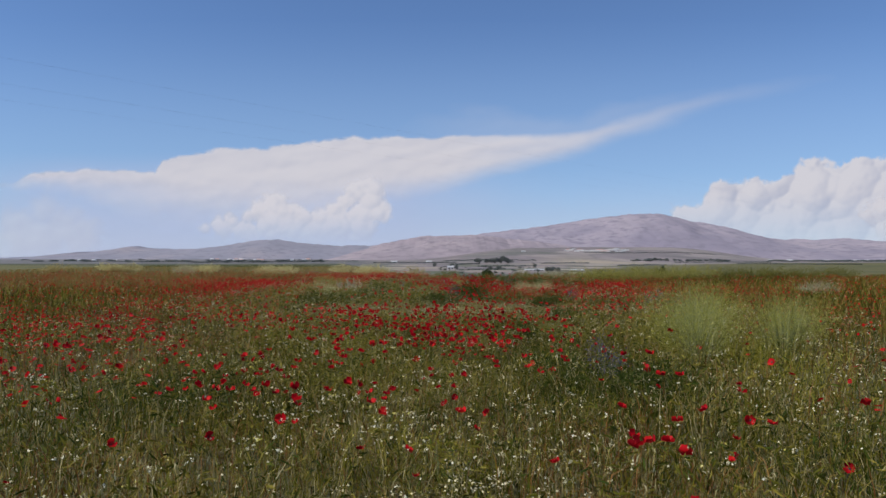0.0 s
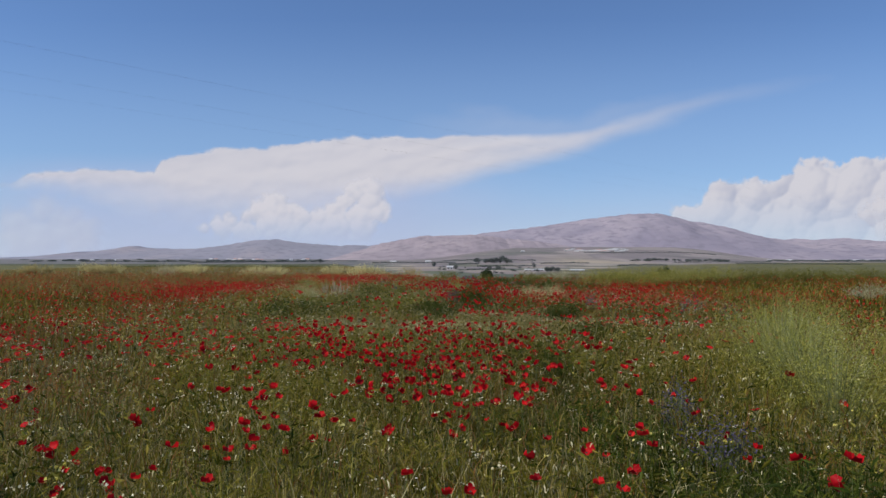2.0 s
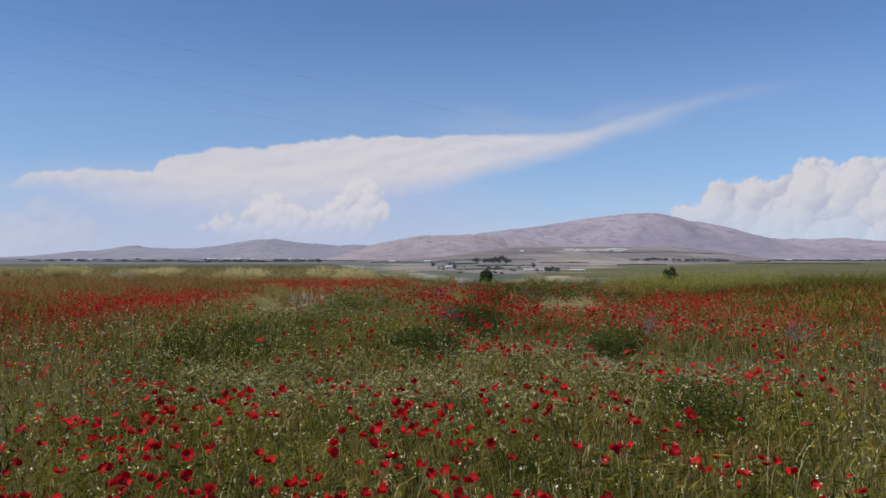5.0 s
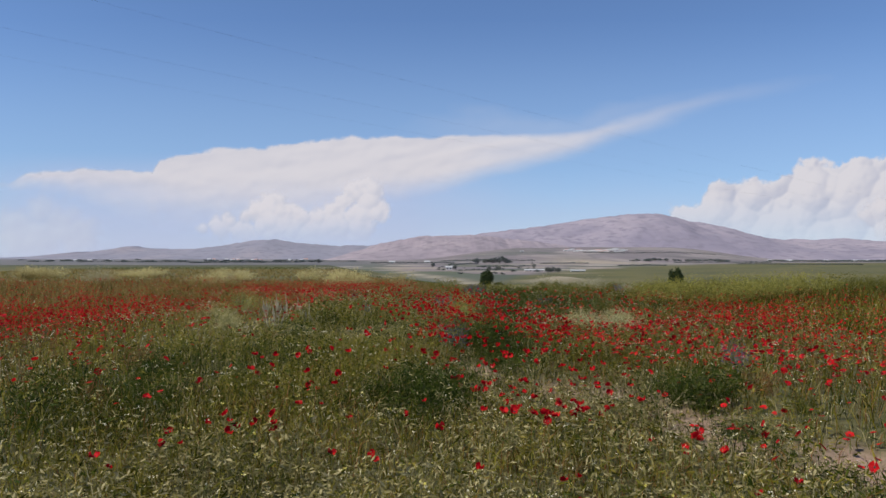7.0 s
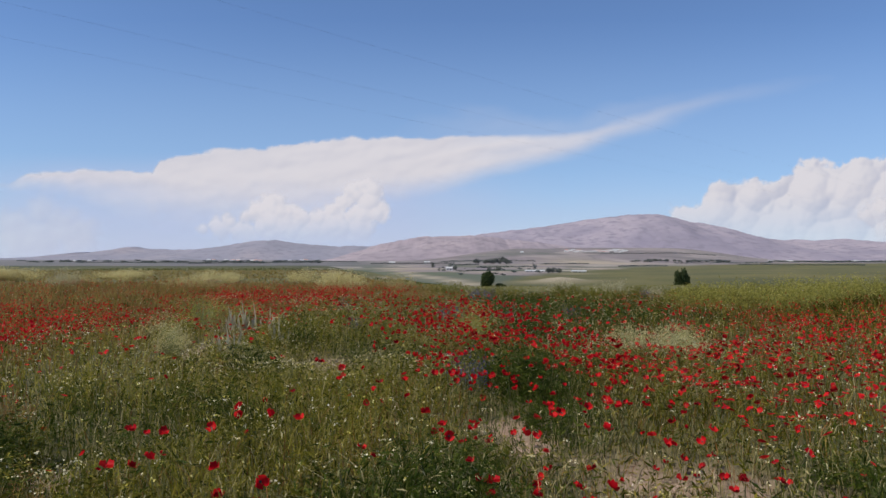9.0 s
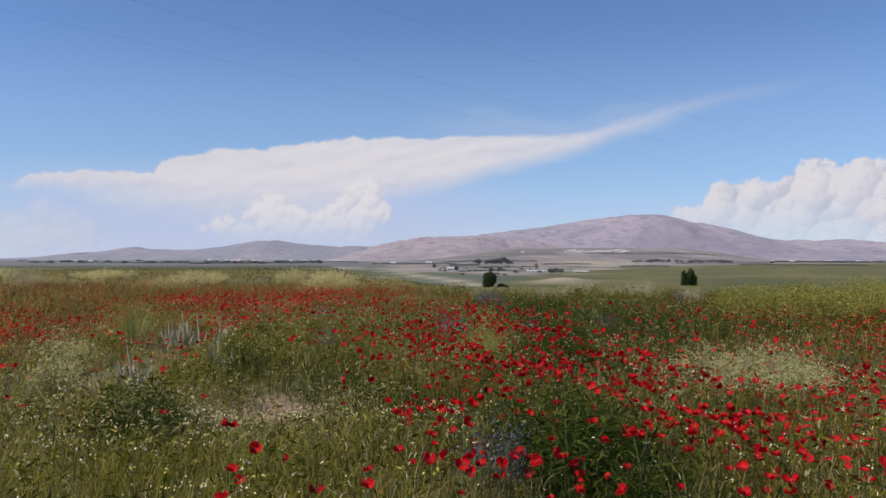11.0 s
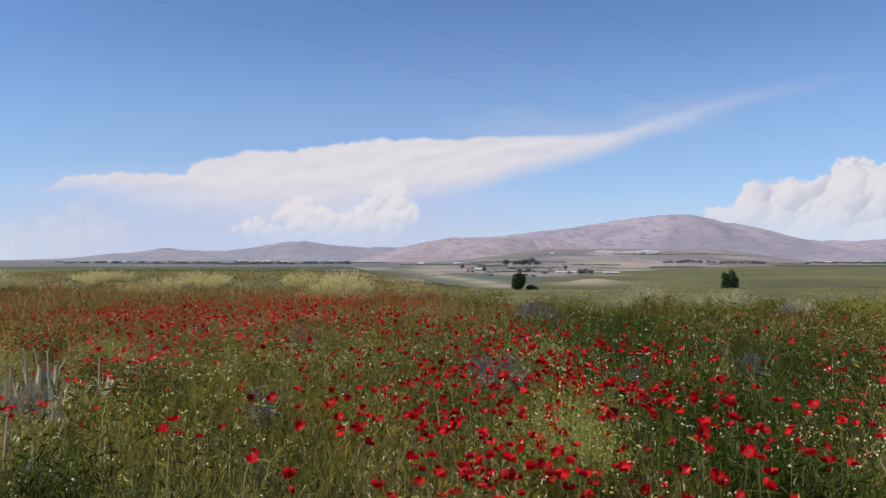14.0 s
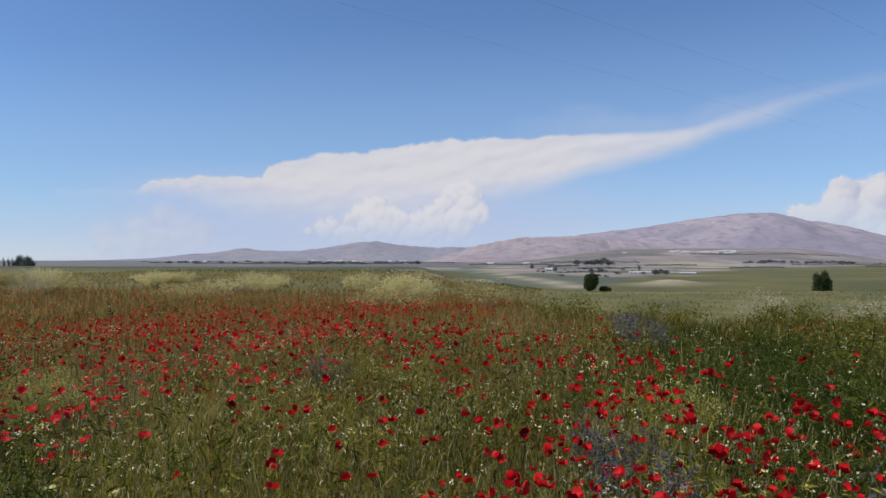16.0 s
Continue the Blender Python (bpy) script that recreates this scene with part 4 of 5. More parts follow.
    for hp, name, mat, label in ((green, "meadow_grass", GRASS, "knee-high green meadow grass with paler blades"),
                                 (dark, "lush_grass", DARK_GRASS, "tufts of dark green grass among the flowers"),
                                 (yellow, "yellow_grass", YELLOW_GRASS, "patches of yellowing feathery grass in the meadow"),
                                 (tawny, "tawny_grass", BELT, "short tawny grass past the poppies"),
                                 (olive, "olive_grass", OLIVE, "short olive-green grass on the slope"),
                                 (rust, "rusty_sorrel", RUST, "rust-brown sorrel stems between the grass"),
                                 (dry, "dry_grass", DRY_GRASS, "thin straw-coloured dry grass in the meadow")):
        tagged(link(name, hp.mesh(name), mat), label, "grass", kind="stuff")


grow_grass()


def grow_leaves():
    """Broad weed leaves, small white and yellow flowers and white glint flecks between the grass."""
    r = np.random.default_rng(23)
    leaf, lush, white, gold = Heap(), Heap(), Heap(), Heap()
    p = strewn(r, 540, -3.2, 3.2, 2.0, 32, lambda x, y: on_field(x, y) * (1 - 0.7 * step(1.8, 3.2, np.abs(x))))
    p2 = strewn(r, 95, -9, 9, 3.0, 38, lambda x, y: on_field(x, y) * (np.abs(x) >= 2.6))
    p = np.concatenate([p, p2])
    p[:, 2] += tallness(p[:, 0], p[:, 1]) * r.uniform(0.15, 0.98, len(p))
    k = r.random(len(p)) < 0.12 + 0.88 * patches(p[:, 0], p[:, 1], DARK) + 0.3 * np.clip(waves(p[:, 0], p[:, 1], 0.62, 2.7), 0, 1)
    for hp, q in ((lush, p[k]), (leaf, p[~k])):
        flakes(hp, q, r.uniform(0.010, 0.034, len(q)) * (1 + 0.08 * np.abs(q[:, 0])), r, 0.25, 2.4)
    tagged(link("lush_leaves", lush.mesh("lush_leaves"), DARK_GRASS), "dark green leaves filling the lush clumps", "weeds", kind="stuff")
    low = Heap()
    p = strewn(r, 1500, -3, 2.6, 11.5, 22.5, lambda x, y: on_field(x, y) * patches(x, y, LOW))
    p[:, 2] += tallness(p[:, 0], p[:, 1]) * r.uniform(0.3, 1.1, len(p))
    flakes(low, p, r.uniform(0.012, 0.032, len(p)), r, 0.3, 1.8)
    tagged(link("pale_weeds", low.mesh("pale_weeds"), PALE_WEED), "low pale grey-green weeds on thin soil", "weeds", kind="stuff")
    p = strewn(r, 260, -3.6, 3.2, 12, 25, lambda x, y: patches(x, y, BARE, 2.0) * 0.7)
    p[:, 2] += r.uniform(0.005, 0.05, len(p))
    flakes(leaf, p, r.uniform(0.012, 0.035, len(p)), r, 0.6, 1.8)
    tagged(link("weed_leaves", leaf.mesh("weed_leaves"), WEED), "broad green weed leaves low in the meadow", "weeds", kind="stuff")
    # pale drooping spikelets at the tips of the grass
    ears = Heap()
    p = strewn(r, 330, -4.5, 4.5, 2.0, 32, lambda x, y: on_field(x, y) * (1 - 0.7 * patches(x, y, DARK)) * (1 - 0.6 * step(2.0, 4.0, np.abs(x)))
               * np.clip(0.25 + 0.6 * waves(x, y, 0.7, 2.0) + 0.5 * waves(x, y, 0.2, 5.0), 0.03, 1))
    p[:, 2] += tallness(p[:, 0], p[:, 1]) * r.uniform(0.55, 1.15, len(p))
    blades(ears, p, r.uniform(0.014, 0.038, len(p)), r.uniform(0.004, 0.008, len(p)), r.uniform(0.2, 1.2, len(p)), r)
    tagged(link("grass_ears", ears.mesh("grass_ears"), EAR), "pale straw-coloured ears at the tips of the grass", "grass", kind="stuff")
    # open daisies in loose drifts
    daisy = Heap()
    p = strewn(r, 120, -4, 4, 2.0, 27, lambda x, y: on_field(x, y) * np.clip(patches(x, y, WHITE) ** 2.2 * (0.35 + 1.1 * np.clip(waves(x, y, 0.3, 7.0), 0, 1)), 0, 1))
    p[:, 2] += tallness(p[:, 0], p[:, 1]) * r.uniform(0.8, 1.12, len(p))
    size = r.uniform(0.010, 0.022, len(p))
    flakes(daisy, p, size, r, 0.8, 1.0)
    flakes(daisy, p + (0, 0, 0.001), size, r, 0.8, 1.0)
    tagged(link("daisies", daisy.mesh("daisies"), PALE), "drifts of open cream-white daisies in the grass", "wildflowers", kind="stuff")
    # the white flakes are flowers, thickened to stand in for glints on the blades
    for hp, rows, per, lo, hi, name, mat, label in (
            (white, WHITE, 480, 0.005, 0.013, "white_flowers_glints", PALE, "tiny white daisy-like flowers in the grass, extra ones standing in for glints"),
            (gold, YELLOW, 260, 0.007, 0.016, "yellow_flowers", GOLD, "tiny yellow flowers scattered in the grass")):
        share = 1.0 if rows is WHITE else 0.28

        def chance(x, y, rows=rows, share=share):
            lumpy = np.clip(waves(x, y, 0.5, 3.1) + 0.35 * waves(x, y, 0.16, 1.3), 0, 1)
            return on_field(x, y) * share * (1 - 0.6 * patches(x, y, DARK)) * (0.10 + 0.35 * lumpy + 1.3 * patches(x, y, rows) * (0.3 + lumpy))
        p = strewn(r, per * 0.4, -7, 7, 2.0, 34, chance)
        p[:, 2] += tallness(p[:, 0], p[:, 1]) * r.uniform(0.7, 1.12, len(p))
        flakes(hp, p, r.uniform(lo, hi, len(p)) * (1 + 0.05 * np.abs(p[:, 0])), r, 0.5, 1.0)
        # umbels: a handful of florets side by side
        p = strewn(r, per * 0.17, -6, 6, 2.0, 32, chance)
        p[:, 2] += tallness(p[:, 0], p[:, 1]) * r.uniform(0.85, 1.2, len(p))
        p = np.repeat(p, 6, axis=0)[r.random(len(p) * 6) < 0.75]
        p += r.normal(0, 1, p.shape) * (0.014, 0.014, 0.005)
        flakes(hp, p, r.uniform(lo, hi, len(p)) * 1.15, r, 0.5, 1.0)
        p = strewn(r, per * 0.045, -22, 22, 8, 46, lambda x, y: chance(x, y) * ((np.abs(x) > 7) | (y > 34)))
        p[:, 2] += tallness(p[:, 0], p[:, 1]) * r.uniform(0.85, 1.15, len(p))
        flakes(hp, p, r.uniform(0.014, 0.028, len(p)), r, 0.4, 1.0)
        tagged(link(name, hp.mesh(name), mat), label, "wildflowers", kind="stuff")


grow_leaves()


# ---- poppies ----
def petal_shape(turn, open_angle=0.9, reach=0.034, width=0.036, rows=2):
    """One cupped petal as vertices and triangles, hinged at the origin."""
    v, t = [(0, 0, 0)], []
    c, s = math.cos(turn), math.sin(turn)
    for i, (d, w, lift) in enumerate(((0.45, 0.75, 0.25), (0.82, 1.0, 0.62), (1.0, 0.62, 0.95))[:rows + 1]):
        for k in (-1, 0, 1):
            fx, fy = reach * d * (1 - 0.08 * abs(k)), width * w * 0.62 * k
            z = reach * open_angle * lift * lift + 0.004 * k * k * (1 if i != 1 else -1)
            v.append((fx * c - fy * s, fx * s + fy * c, z))
    t += [(0, 1, 2), (0, 2, 3)]
    for i in range(rows):
        a, b = 1 + 3 * i, 4 + 3 * i
        for k in (0, 1):
            t += [(a + k, b + k, b + k + 1), (a + k, b + k + 1, a + k + 1)]
    return np.array(v, float), np.array(t)


def stem_shape(h, w=0.004, bend=0.03):
    v, t = [], []
    for i, f in enumerate((0.0, 0.5, 1.0)):
        cx = bend * (f * f - f) * 4
        for k in range(3):
            a = k * 2.094
            v.append((cx + w / 2 * math.cos(a), w / 2 * math.sin(a), h * f))
    for i in range(2):
        for k in range(3):
            a, b = 3 * i + k, 3 * i + (k + 1) % 3
            t += [(a, b, b + 3), (a, b + 3, a + 3)]
    return np.array(v), np.array(t)


def dome_shape(rad=0.008, high=0.009):
    v = [(0, 0, high)] + [(rad * math.cos(k * 1.0472), rad * math.sin(k * 1.0472), 0.003) for k in range(6)]
    return np.array(v), np.array([(0, 1 + k, 1 + (k + 1) % 6) for k in range(6)])


def set_out(heap, shape, places, turns):
    """Copies of a small shape: places (n, 3), turns (n, 3, 3) with the scale in them."""
    v, t = shape
    n = len(places)
    heap.add((np.einsum("nij,kj->nki", turns, v) + places[:, None]).reshape(-1, 3),
             (np.arange(n)[:, None, None] * len(v) + t).reshape(-1, 3))


def turned(r, n, tilt, lo, hi):
    a, b, c = r.uniform(0, 2 * np.pi, n), r.uniform(0, 2 * np.pi, n), np.abs(r.normal(0, tilt, n))
    z = np.zeros(n)
    o = z + 1
    ra = np.stack([np.cos(a), -np.sin(a), z, np.sin(a), np.cos(a), z, z, z, o], 1).reshape(-1, 3, 3)
    rb = np.stack([np.cos(b), -np.sin(b), z, np.sin(b), np.cos(b), z, z, z, o], 1).reshape(-1, 3, 3)
    rc = np.stack([o, z, z, z, np.cos(c), -np.sin(c), z, np.sin(c), np.cos(c)], 1).reshape(-1, 3, 3)
    return ra @ rc @ rb * r.uniform(lo, hi, n)[:, None, None]


def poppy_chance(x, y):
    lumpy = np.clip(0.45 + 1.3 * waves(x, y, 0.45, 5.0) + 0.4 * waves(x, y, 1.7, 2.0), 0.03, 1.8)
    drift = patches(x, y, POPPY, 0.92)
    lumpy = np.maximum(lumpy, 0.85 * drift ** 3)
    c = (0.13 + 0.93 * drift ** 1.2) * (1 - 0.92 * patches(x, y, SPARSE)) * lumpy
    c = c * (1 - 0.35 * patches(x, y, DARK))
    return c * (np.abs(x) < seen_width(y)) * (y < np.minimum(edge_of_field(x), 44) - 1.5 + 3 * waves(x, y, 3.0)) * (1 - 0.8 * step(35, 46, y)) * (1 - 0.6 * bare_at(x, y))


PETALS = [petal_shape(k * math.pi / 2 + (0.25 if k % 2 else 0), 0.75 + 0.25 * (k % 2)) for k in range(4)]


def single_poppies(count):
    """The poppies along the camera's way, each a plant of its own."""
    r = np.random.default_rng(5)
    p = strewn(r, 40, -1.7, 1.7, 3.0, 27.5, poppy_chance)
    p = p[r.permutation(len(p))[:count]]
    petals = [mesh_from("petal", *s, True) for s in PETALS]
    for me in petals:
        me.materials.append(RED_ONE)
    centre = mesh_from("centre", *dome_shape(), True)
    centre.materials.append(SEED)
    stems = []
    for h in (0.30, 0.36, 0.42):
        stems.append(mesh_from("stem", *stem_shape(h)))
        stems[-1].materials.append(STALK)
    for q in p:
        i = int(r.integers(3))
        h = (0.30, 0.36, 0.42)[i]
        top = new("poppy")
        s = float(np.clip(tallness(q[0], q[1]) * r.uniform(0.95, 1.3) / h, 0.6, 1.25))
        top.matrix_world = Matrix.Translation(q) @ pose(0, 0, 0, 0, 0, float(r.uniform(0, 360))) @ Matrix.Scale(s, 4)
        tagged(top, "red field poppy with a dark centre on a thin stem", "poppy", "poppies in the meadow")
        link("stem", stems[i], STALK, top, "thin green stem")
        tip = Matrix.Translation((0, 0, h)) @ pose(0, 0, 0, float(r.normal(0, 26)), float(r.normal(0, 26)), 0) @ Matrix.Scale(float(r.uniform(0.64, 1.02)) / s, 4)
        for me in petals:
            link("petal", me, RED_ONE, top).matrix_local = tip
        link("centre", centre, SEED, top, "dark seed head").matrix_local = tip
    return p


def grow_poppies(taken):
    r = np.random.default_rng(41)
    red, stalk, seed = Heap(), Heap(), Heap()
    whole = (np.concatenate([s[0] for s in PETALS]), np.concatenate([s[1] + i * 10 for i, s in enumerate(PETALS)]))
    simple = [petal_shape(k * math.pi / 2 + (0.25 if k % 2 else 0), 0.75 + 0.25 * (k % 2), rows=1) for k in range(4)]
    simple = (np.concatenate([s[0] for s in simple]), np.concatenate([s[1] + i * 7 for i, s in enumerate(simple)]))
    near = strewn(r, 82, -4.5, 4.5, 2.2, 33, poppy_chance)
    near[:, 2] += tallness(near[:, 0], near[:, 1]) * r.uniform(0.68, 1.28, len(near))
    tt = turned(r, len(near), 0.65, 0.45, 0.98)
    close = np.abs(near[:, 0]) < 1.9
    set_out(red, whole, near[close], tt[close])
    set_out(red, simple, near[~close], tt[~close] * 1.12)
    set_out(seed, dome_shape(), near, tt)
    g = near.copy()
    g[:, 2] = terrain(g[:, 0], g[:, 1])
    slivers(stalk, g, near[:, 2] - g[:, 2], np.full(len(g), 0.006), np.zeros(len(g)), r)
    small = [petal_shape(k * math.pi / 2, 0.8, rows=0) for k in range(4)]
    plain = (np.concatenate([s[0] for s in small]), np.concatenate([s[1] + i * 4 for i, s in enumerate(small)]))
    far = strewn(r, 240, -26, 26, 4, 70, lambda x, y: poppy_chance(x, y) * ~((np.abs(x) < 4.5) & (y < 33)))
    far[:, 2] += (tallness(far[:, 0], far[:, 1]) + 0.05) * r.uniform(0.75, 1.3, len(far))
    set_out(red, plain, far, turned(r, len(far), 0.9, 0.6, 1.1))
    tagged(link("poppy_field", red.mesh("poppy_field"), RED), "drifts of red poppies across the meadow", "poppies", kind="stuff")
    tagged(link("poppy_centres", seed.mesh("poppy_centres"), SEED), "dark seed heads of the massed poppies", "poppies", kind="stuff")
    tagged(link("poppy_stems", stalk.mesh("poppy_stems"), STALK), "thin green stems of the massed poppies", "poppies", kind="stuff")


grow_poppies(single_poppies(290))


# ---- taller plants ----
def sprays(heap, r, n, height, radius, width):
    """Fine stems that fan out from one root; returns their tips."""
    a, d = r.uniform(0, 2 * np.pi, n), radius * np.sqrt(r.random(n))
    h = height * (1 - 0.35 * (d / radius) ** 2) * r.uniform(0.7, 1.08, n)
    tip = np.c_[np.cos(a) * d, np.sin(a) * d, h]
    root = tip * np.array([0.25, 0.25, 0])
    side = np.c_[-np.sin(a), np.cos(a), np.zeros(n)] * width
    mid = root * 0.6 + tip * 0.4 + np.c_[np.zeros(n), np.zeros(n), h * 0.15]
    v = np.stack([root - side, root + side, mid - side * 0.8, mid + side * 0.8, tip], 1).reshape(-1, 3)
    t = np.array([[0, 1, 3], [0, 3, 2], [2, 3, 4]])
    heap.add(v, (np.arange(n)[:, None, None] * 5 + t).reshape(-1, 3))
    return root, tip


def bush(name, x, y, height, radius, stems, bits, size, stem_mat, bit_mat, label, category, group, r, bit_name="blossom", low=0.45, flat=0.2, long=1.0, thick=0.0022):
    s, b = Heap(), Heap()
    root, tip = sprays(s, r, stems, height, radius, thick)
    k = r.integers(0, stems, bits)
    f = r.uniform(low, 1.02, bits)[:, None]
    c = root[k] * (1 - f) + tip[k] * f + r.normal(0, 0.02 + 0.03 * radius, (bits, 3))
    c[:, 2] = np.maximum(c[:, 2], 0.03)
    flakes(b, c, r.uniform(0.6, 1.3, bits) * size, r, flat, long)
    top = new(name)
    top.location = (x, y, float(terrain(x, y)) - 0.01)
    tagged(top, label, category, group)
    tagged(link("stalk", s.mesh("stalk"), stem_mat, top), kind="stuff")
    tagged(link(bit_name, b.mesh(bit_name), bit_mat, top), kind="stuff")
    return top


wr = np.random.default_rng(31)
CLUMPS = {}


def weed_clump(kind, x, y, wide, high):
    """A leafy clump of that kind: the first two are built, the rest are copies of them, turned and sized."""
    stem_mat, leaf_mat, size, long, leaves, name, label = kind
    made = CLUMPS.setdefault(name, [])
    if len(made) < 2:
        ob = bush(name, 0, 0, 0.42, 0.26, 44, leaves, size, stem_mat, leaf_mat, label, "weed", "leafy clumps in the meadow", wr, "leaves", low=0.12, flat=0.25, long=long, thick=0.0018)
        made.append(ob)
    else:
        ob = copy_thing(made[int(wr.integers(2))], Matrix())
    z = float(terrain(x, y)) - 0.01
    ob.matrix_basis = Matrix.LocRotScale((x, y, z), Euler((0, 0, float(wr.uniform(0, 6.28)))), (wide / 0.26, wide / 0.26, high / 0.42))


LUSH = (STALK, DARK_GRASS, 0.024, 2.6, 620, "lush_weed", "dark green leafy weed clump among the poppies")
LEAFY = (STALK, WEED, 0.023, 2.2, 560, "leafy_weed", "olive-green leafy weed clump in the grass")
TAWNY = (DRY_GRASS, RUST, 0.018, 2.6, 560, "sorrel_clump", "rust-brown seeding sorrel clump in the grass")
STRAW = (STALK, YELLOW_GRASS, 0.019, 2.6, 560, "yellow_weed", "feathery yellow-green weed clump in the grass")
GREY = (STALK, PALE_WEED, 0.020, 1.7, 700, "grey_weed", "low pale grey-green weed clump on thin soil")
for kind, rows, most, lift in ((LUSH, DARK, 5, 1.12), (STRAW, YELLOW, 3, 1.1), (GREY, LOW, 16, 1.05)):
    for cx, cy, rx, ry, strength in rows:
        if cy > 31 or rx > 4:
            continue
        for k in range(max(1, min(most, round(rx * ry * 6 * strength)))):
            x, y = cx + rx * 0.5 * float(wr.normal()), cy + ry * 0.5 * float(wr.normal())
            if bare_at(np.array([x]), np.array([y]))[0] < 0.5 and y > 3.2:
                weed_clump(kind, x, y, float(wr.uniform(0.15, 0.31)), float(tallness(x, y) * wr.uniform(0.9, 1.08) * lift))
for x, y, wide, high in ((2.43, 16.35, 0.3, 0.5), (2.66, 16.5, 0.24, 0.42), (2.25, 16.55, 0.2, 0.4), (0.68, 19.6, 0.36, 0.54), (0.95, 19.9, 0.3, 0.5), (0.45, 19.9, 0.28, 0.5),
                         (0.05, 16.6, 0.26, 0.46), (-0.2, 16.9, 0.22, 0.42), (0.3, 16.4, 0.2, 0.4), (-2.1, 20.7, 0.34, 0.5), (-1.9, 20.4, 0.26, 0.44)):
    weed_clump(LUSH, x, y, wide, high)
for k in range(95):
    y = float(wr.uniform(3.4, 31))
    x = float(wr.uniform(-1, 1)) * (1.2 + 0.13 * y)
    if bare_at(np.array([x]), np.array([y]))[0] < 0.4:
        weed_clump((LEAFY, LEAFY, TAWNY)[k % 3], x, y, float(wr.uniform(0.12, 0.26)), float(tallness(x, y) * wr.uniform(0.9, 1.1)))

br = np.random.default_rng(77)
# yellow-green mustard clumps: x, y, height, radius
for x, y, h, rad in ((0.45, 23.7, 0.62, 0.36), (0.52, 23.4, 0.50, 0.26), (-4.4, 25.9, 0.78, 0.6), (-3.9, 27.2, 0.5, 0.4), (3.0, 8.3, 0.95, 0.7), (3.4, 9.6, 1.0, 0.8), (2.7, 7.4, 0.8, 0.5),
                     (3.9, 8.0, 0.9, 0.6), (4.0, 10.6, 0.8, 0.7), (4.6, 9.2, 0.8, 0.6), (0.7, 27.2, 0.5, 0.35)):
    bush("mustard_bush", x, y, h, rad, int(90 + 240 * rad), int((2600 + 9000 * rad) * (1.0 if y < 20 else 0.5)), 0.0095 if y < 20 else 0.0115, PALE_STALK, MUSTARD,
         "loose yellow-green mustard clump standing above the poppies", "bush", "mustard clumps", br, low=0.35)
# soft humps of feather grass on the high ground past the poppies
for i in range(13):
    cx = -29 + i * 2.2 + br.uniform(-0.7, 0.7)
    cy = 38 + (-2 - cx) * 0.5 + (0, 9, 4)[i % 3] + br.uniform(-1.5, 1.5)
    pale = HAY if i % 3 else HUMP
    for k in range(int(br.integers(2, 5))):
        rad = br.uniform(0.5, 1.1)
        bush("feather_grass", cx + br.uniform(-1.3, 1.3), cy + br.uniform(-0.5, 0.5), br.uniform(0.5, 0.85), rad, 70, int(1700 * rad), 0.048, DRY_GRASS, pale,
             "soft pale yellow hump of feathery grass", "bush", "feather grass past the poppies", br, "plume", low=0.2, flat=0.7, long=1.6)
# yellow-green plumes at the edge of the slope: x, y, height, radius
for x, y, h, rad in ((5.7, 28.9, 0.80, 0.7), (6.3, 28.4, 0.88, 0.8), (7.0, 28.6, 0.92, 0.9), (7.8, 28.9, 0.90, 0.9), (8.6, 29.8, 0.86, 0.9), (9.5, 30.8, 0.84, 0.9), (10.4, 31.6, 0.86, 0.9),
                     (11.3, 32.4, 0.90, 1.0), (12.3, 33.0, 0.84, 1.0), (13.6, 33.6, 0.80, 1.0), (14.8, 33.4, 0.82, 1.1), (16.4, 34.4, 0.80, 1.1), (18.2, 35.2, 0.8, 1.2),
                     (7.6, 33.0, 0.66, 1.0), (9.4, 34.4, 0.66, 1.0), (20.4, 36.0, 0.8, 1.2)):
    bush("yellow_plume", x, y, h, rad, int(150 * rad), int(4200 * rad), 0.031, STALK, PLUME if y < 33.2 else OLIVE,
         "soft yellow-green plume of flowering weed", "bush", "yellow plumes on the rim", br, "plume", low=0.15, flat=0.3, long=1.6)
# olive weeds on the rim of the slope
for i in range(26):
    x = 0.5 + i * 0.72 + br.uniform(-0.5, 0.5)
    y = float(edge_of_field(x)) + br.uniform(-1.5, 5.0)
    bush("weed_plume", x, y, br.uniform(0.35, 0.6), br.uniform(0.6, 1.2), 80, int(br.uniform(1400, 2600)), 0.034, STALK, OLIVE,
         "olive feathery weed clump at the rim of the field", "bush", "weeds along the rim", br, "plume", low=0.3)
# violet larkspur clumps
for x, y, rx, ry, s in PURPLE:
    for k in range(2):
        bush("larkspur_clump", x + br.uniform(-0.6, 0.6) * rx, y + br.uniform(-1, 1) * ry * 0.4, br.uniform(0.40, 0.52), 0.10 + 0.2 * rx, 34, int(220 + 240 * s), 0.012 if y < 29 else 0.02,
             STALK, VIOLET, "slender larkspur stems with dusty violet blossom", "wildflowers", "larkspur clumps", br, low=0.45)
# white-flowered shrubs on the rim
for x, y, h, rad in ((4.13, 37.0, 0.80, 0.62), (5.6, 35.6, 0.70, 0.75), (-15.3, 41.5, 0.95, 0.8), (11.3, 21.0, 0.58, 0.7), (6.3, 33.6, 0.5, 0.4)):
    bush("white_shrub", x, y, h, rad, int(60 + 80 * rad), int(1300 + 1900 * rad), 0.022 if y > 28 else 0.018, DRY_GRASS, CREAM,
         "dry shrub covered in creamy white blossom", "shrub", "white shrubs", br, low=0.5)
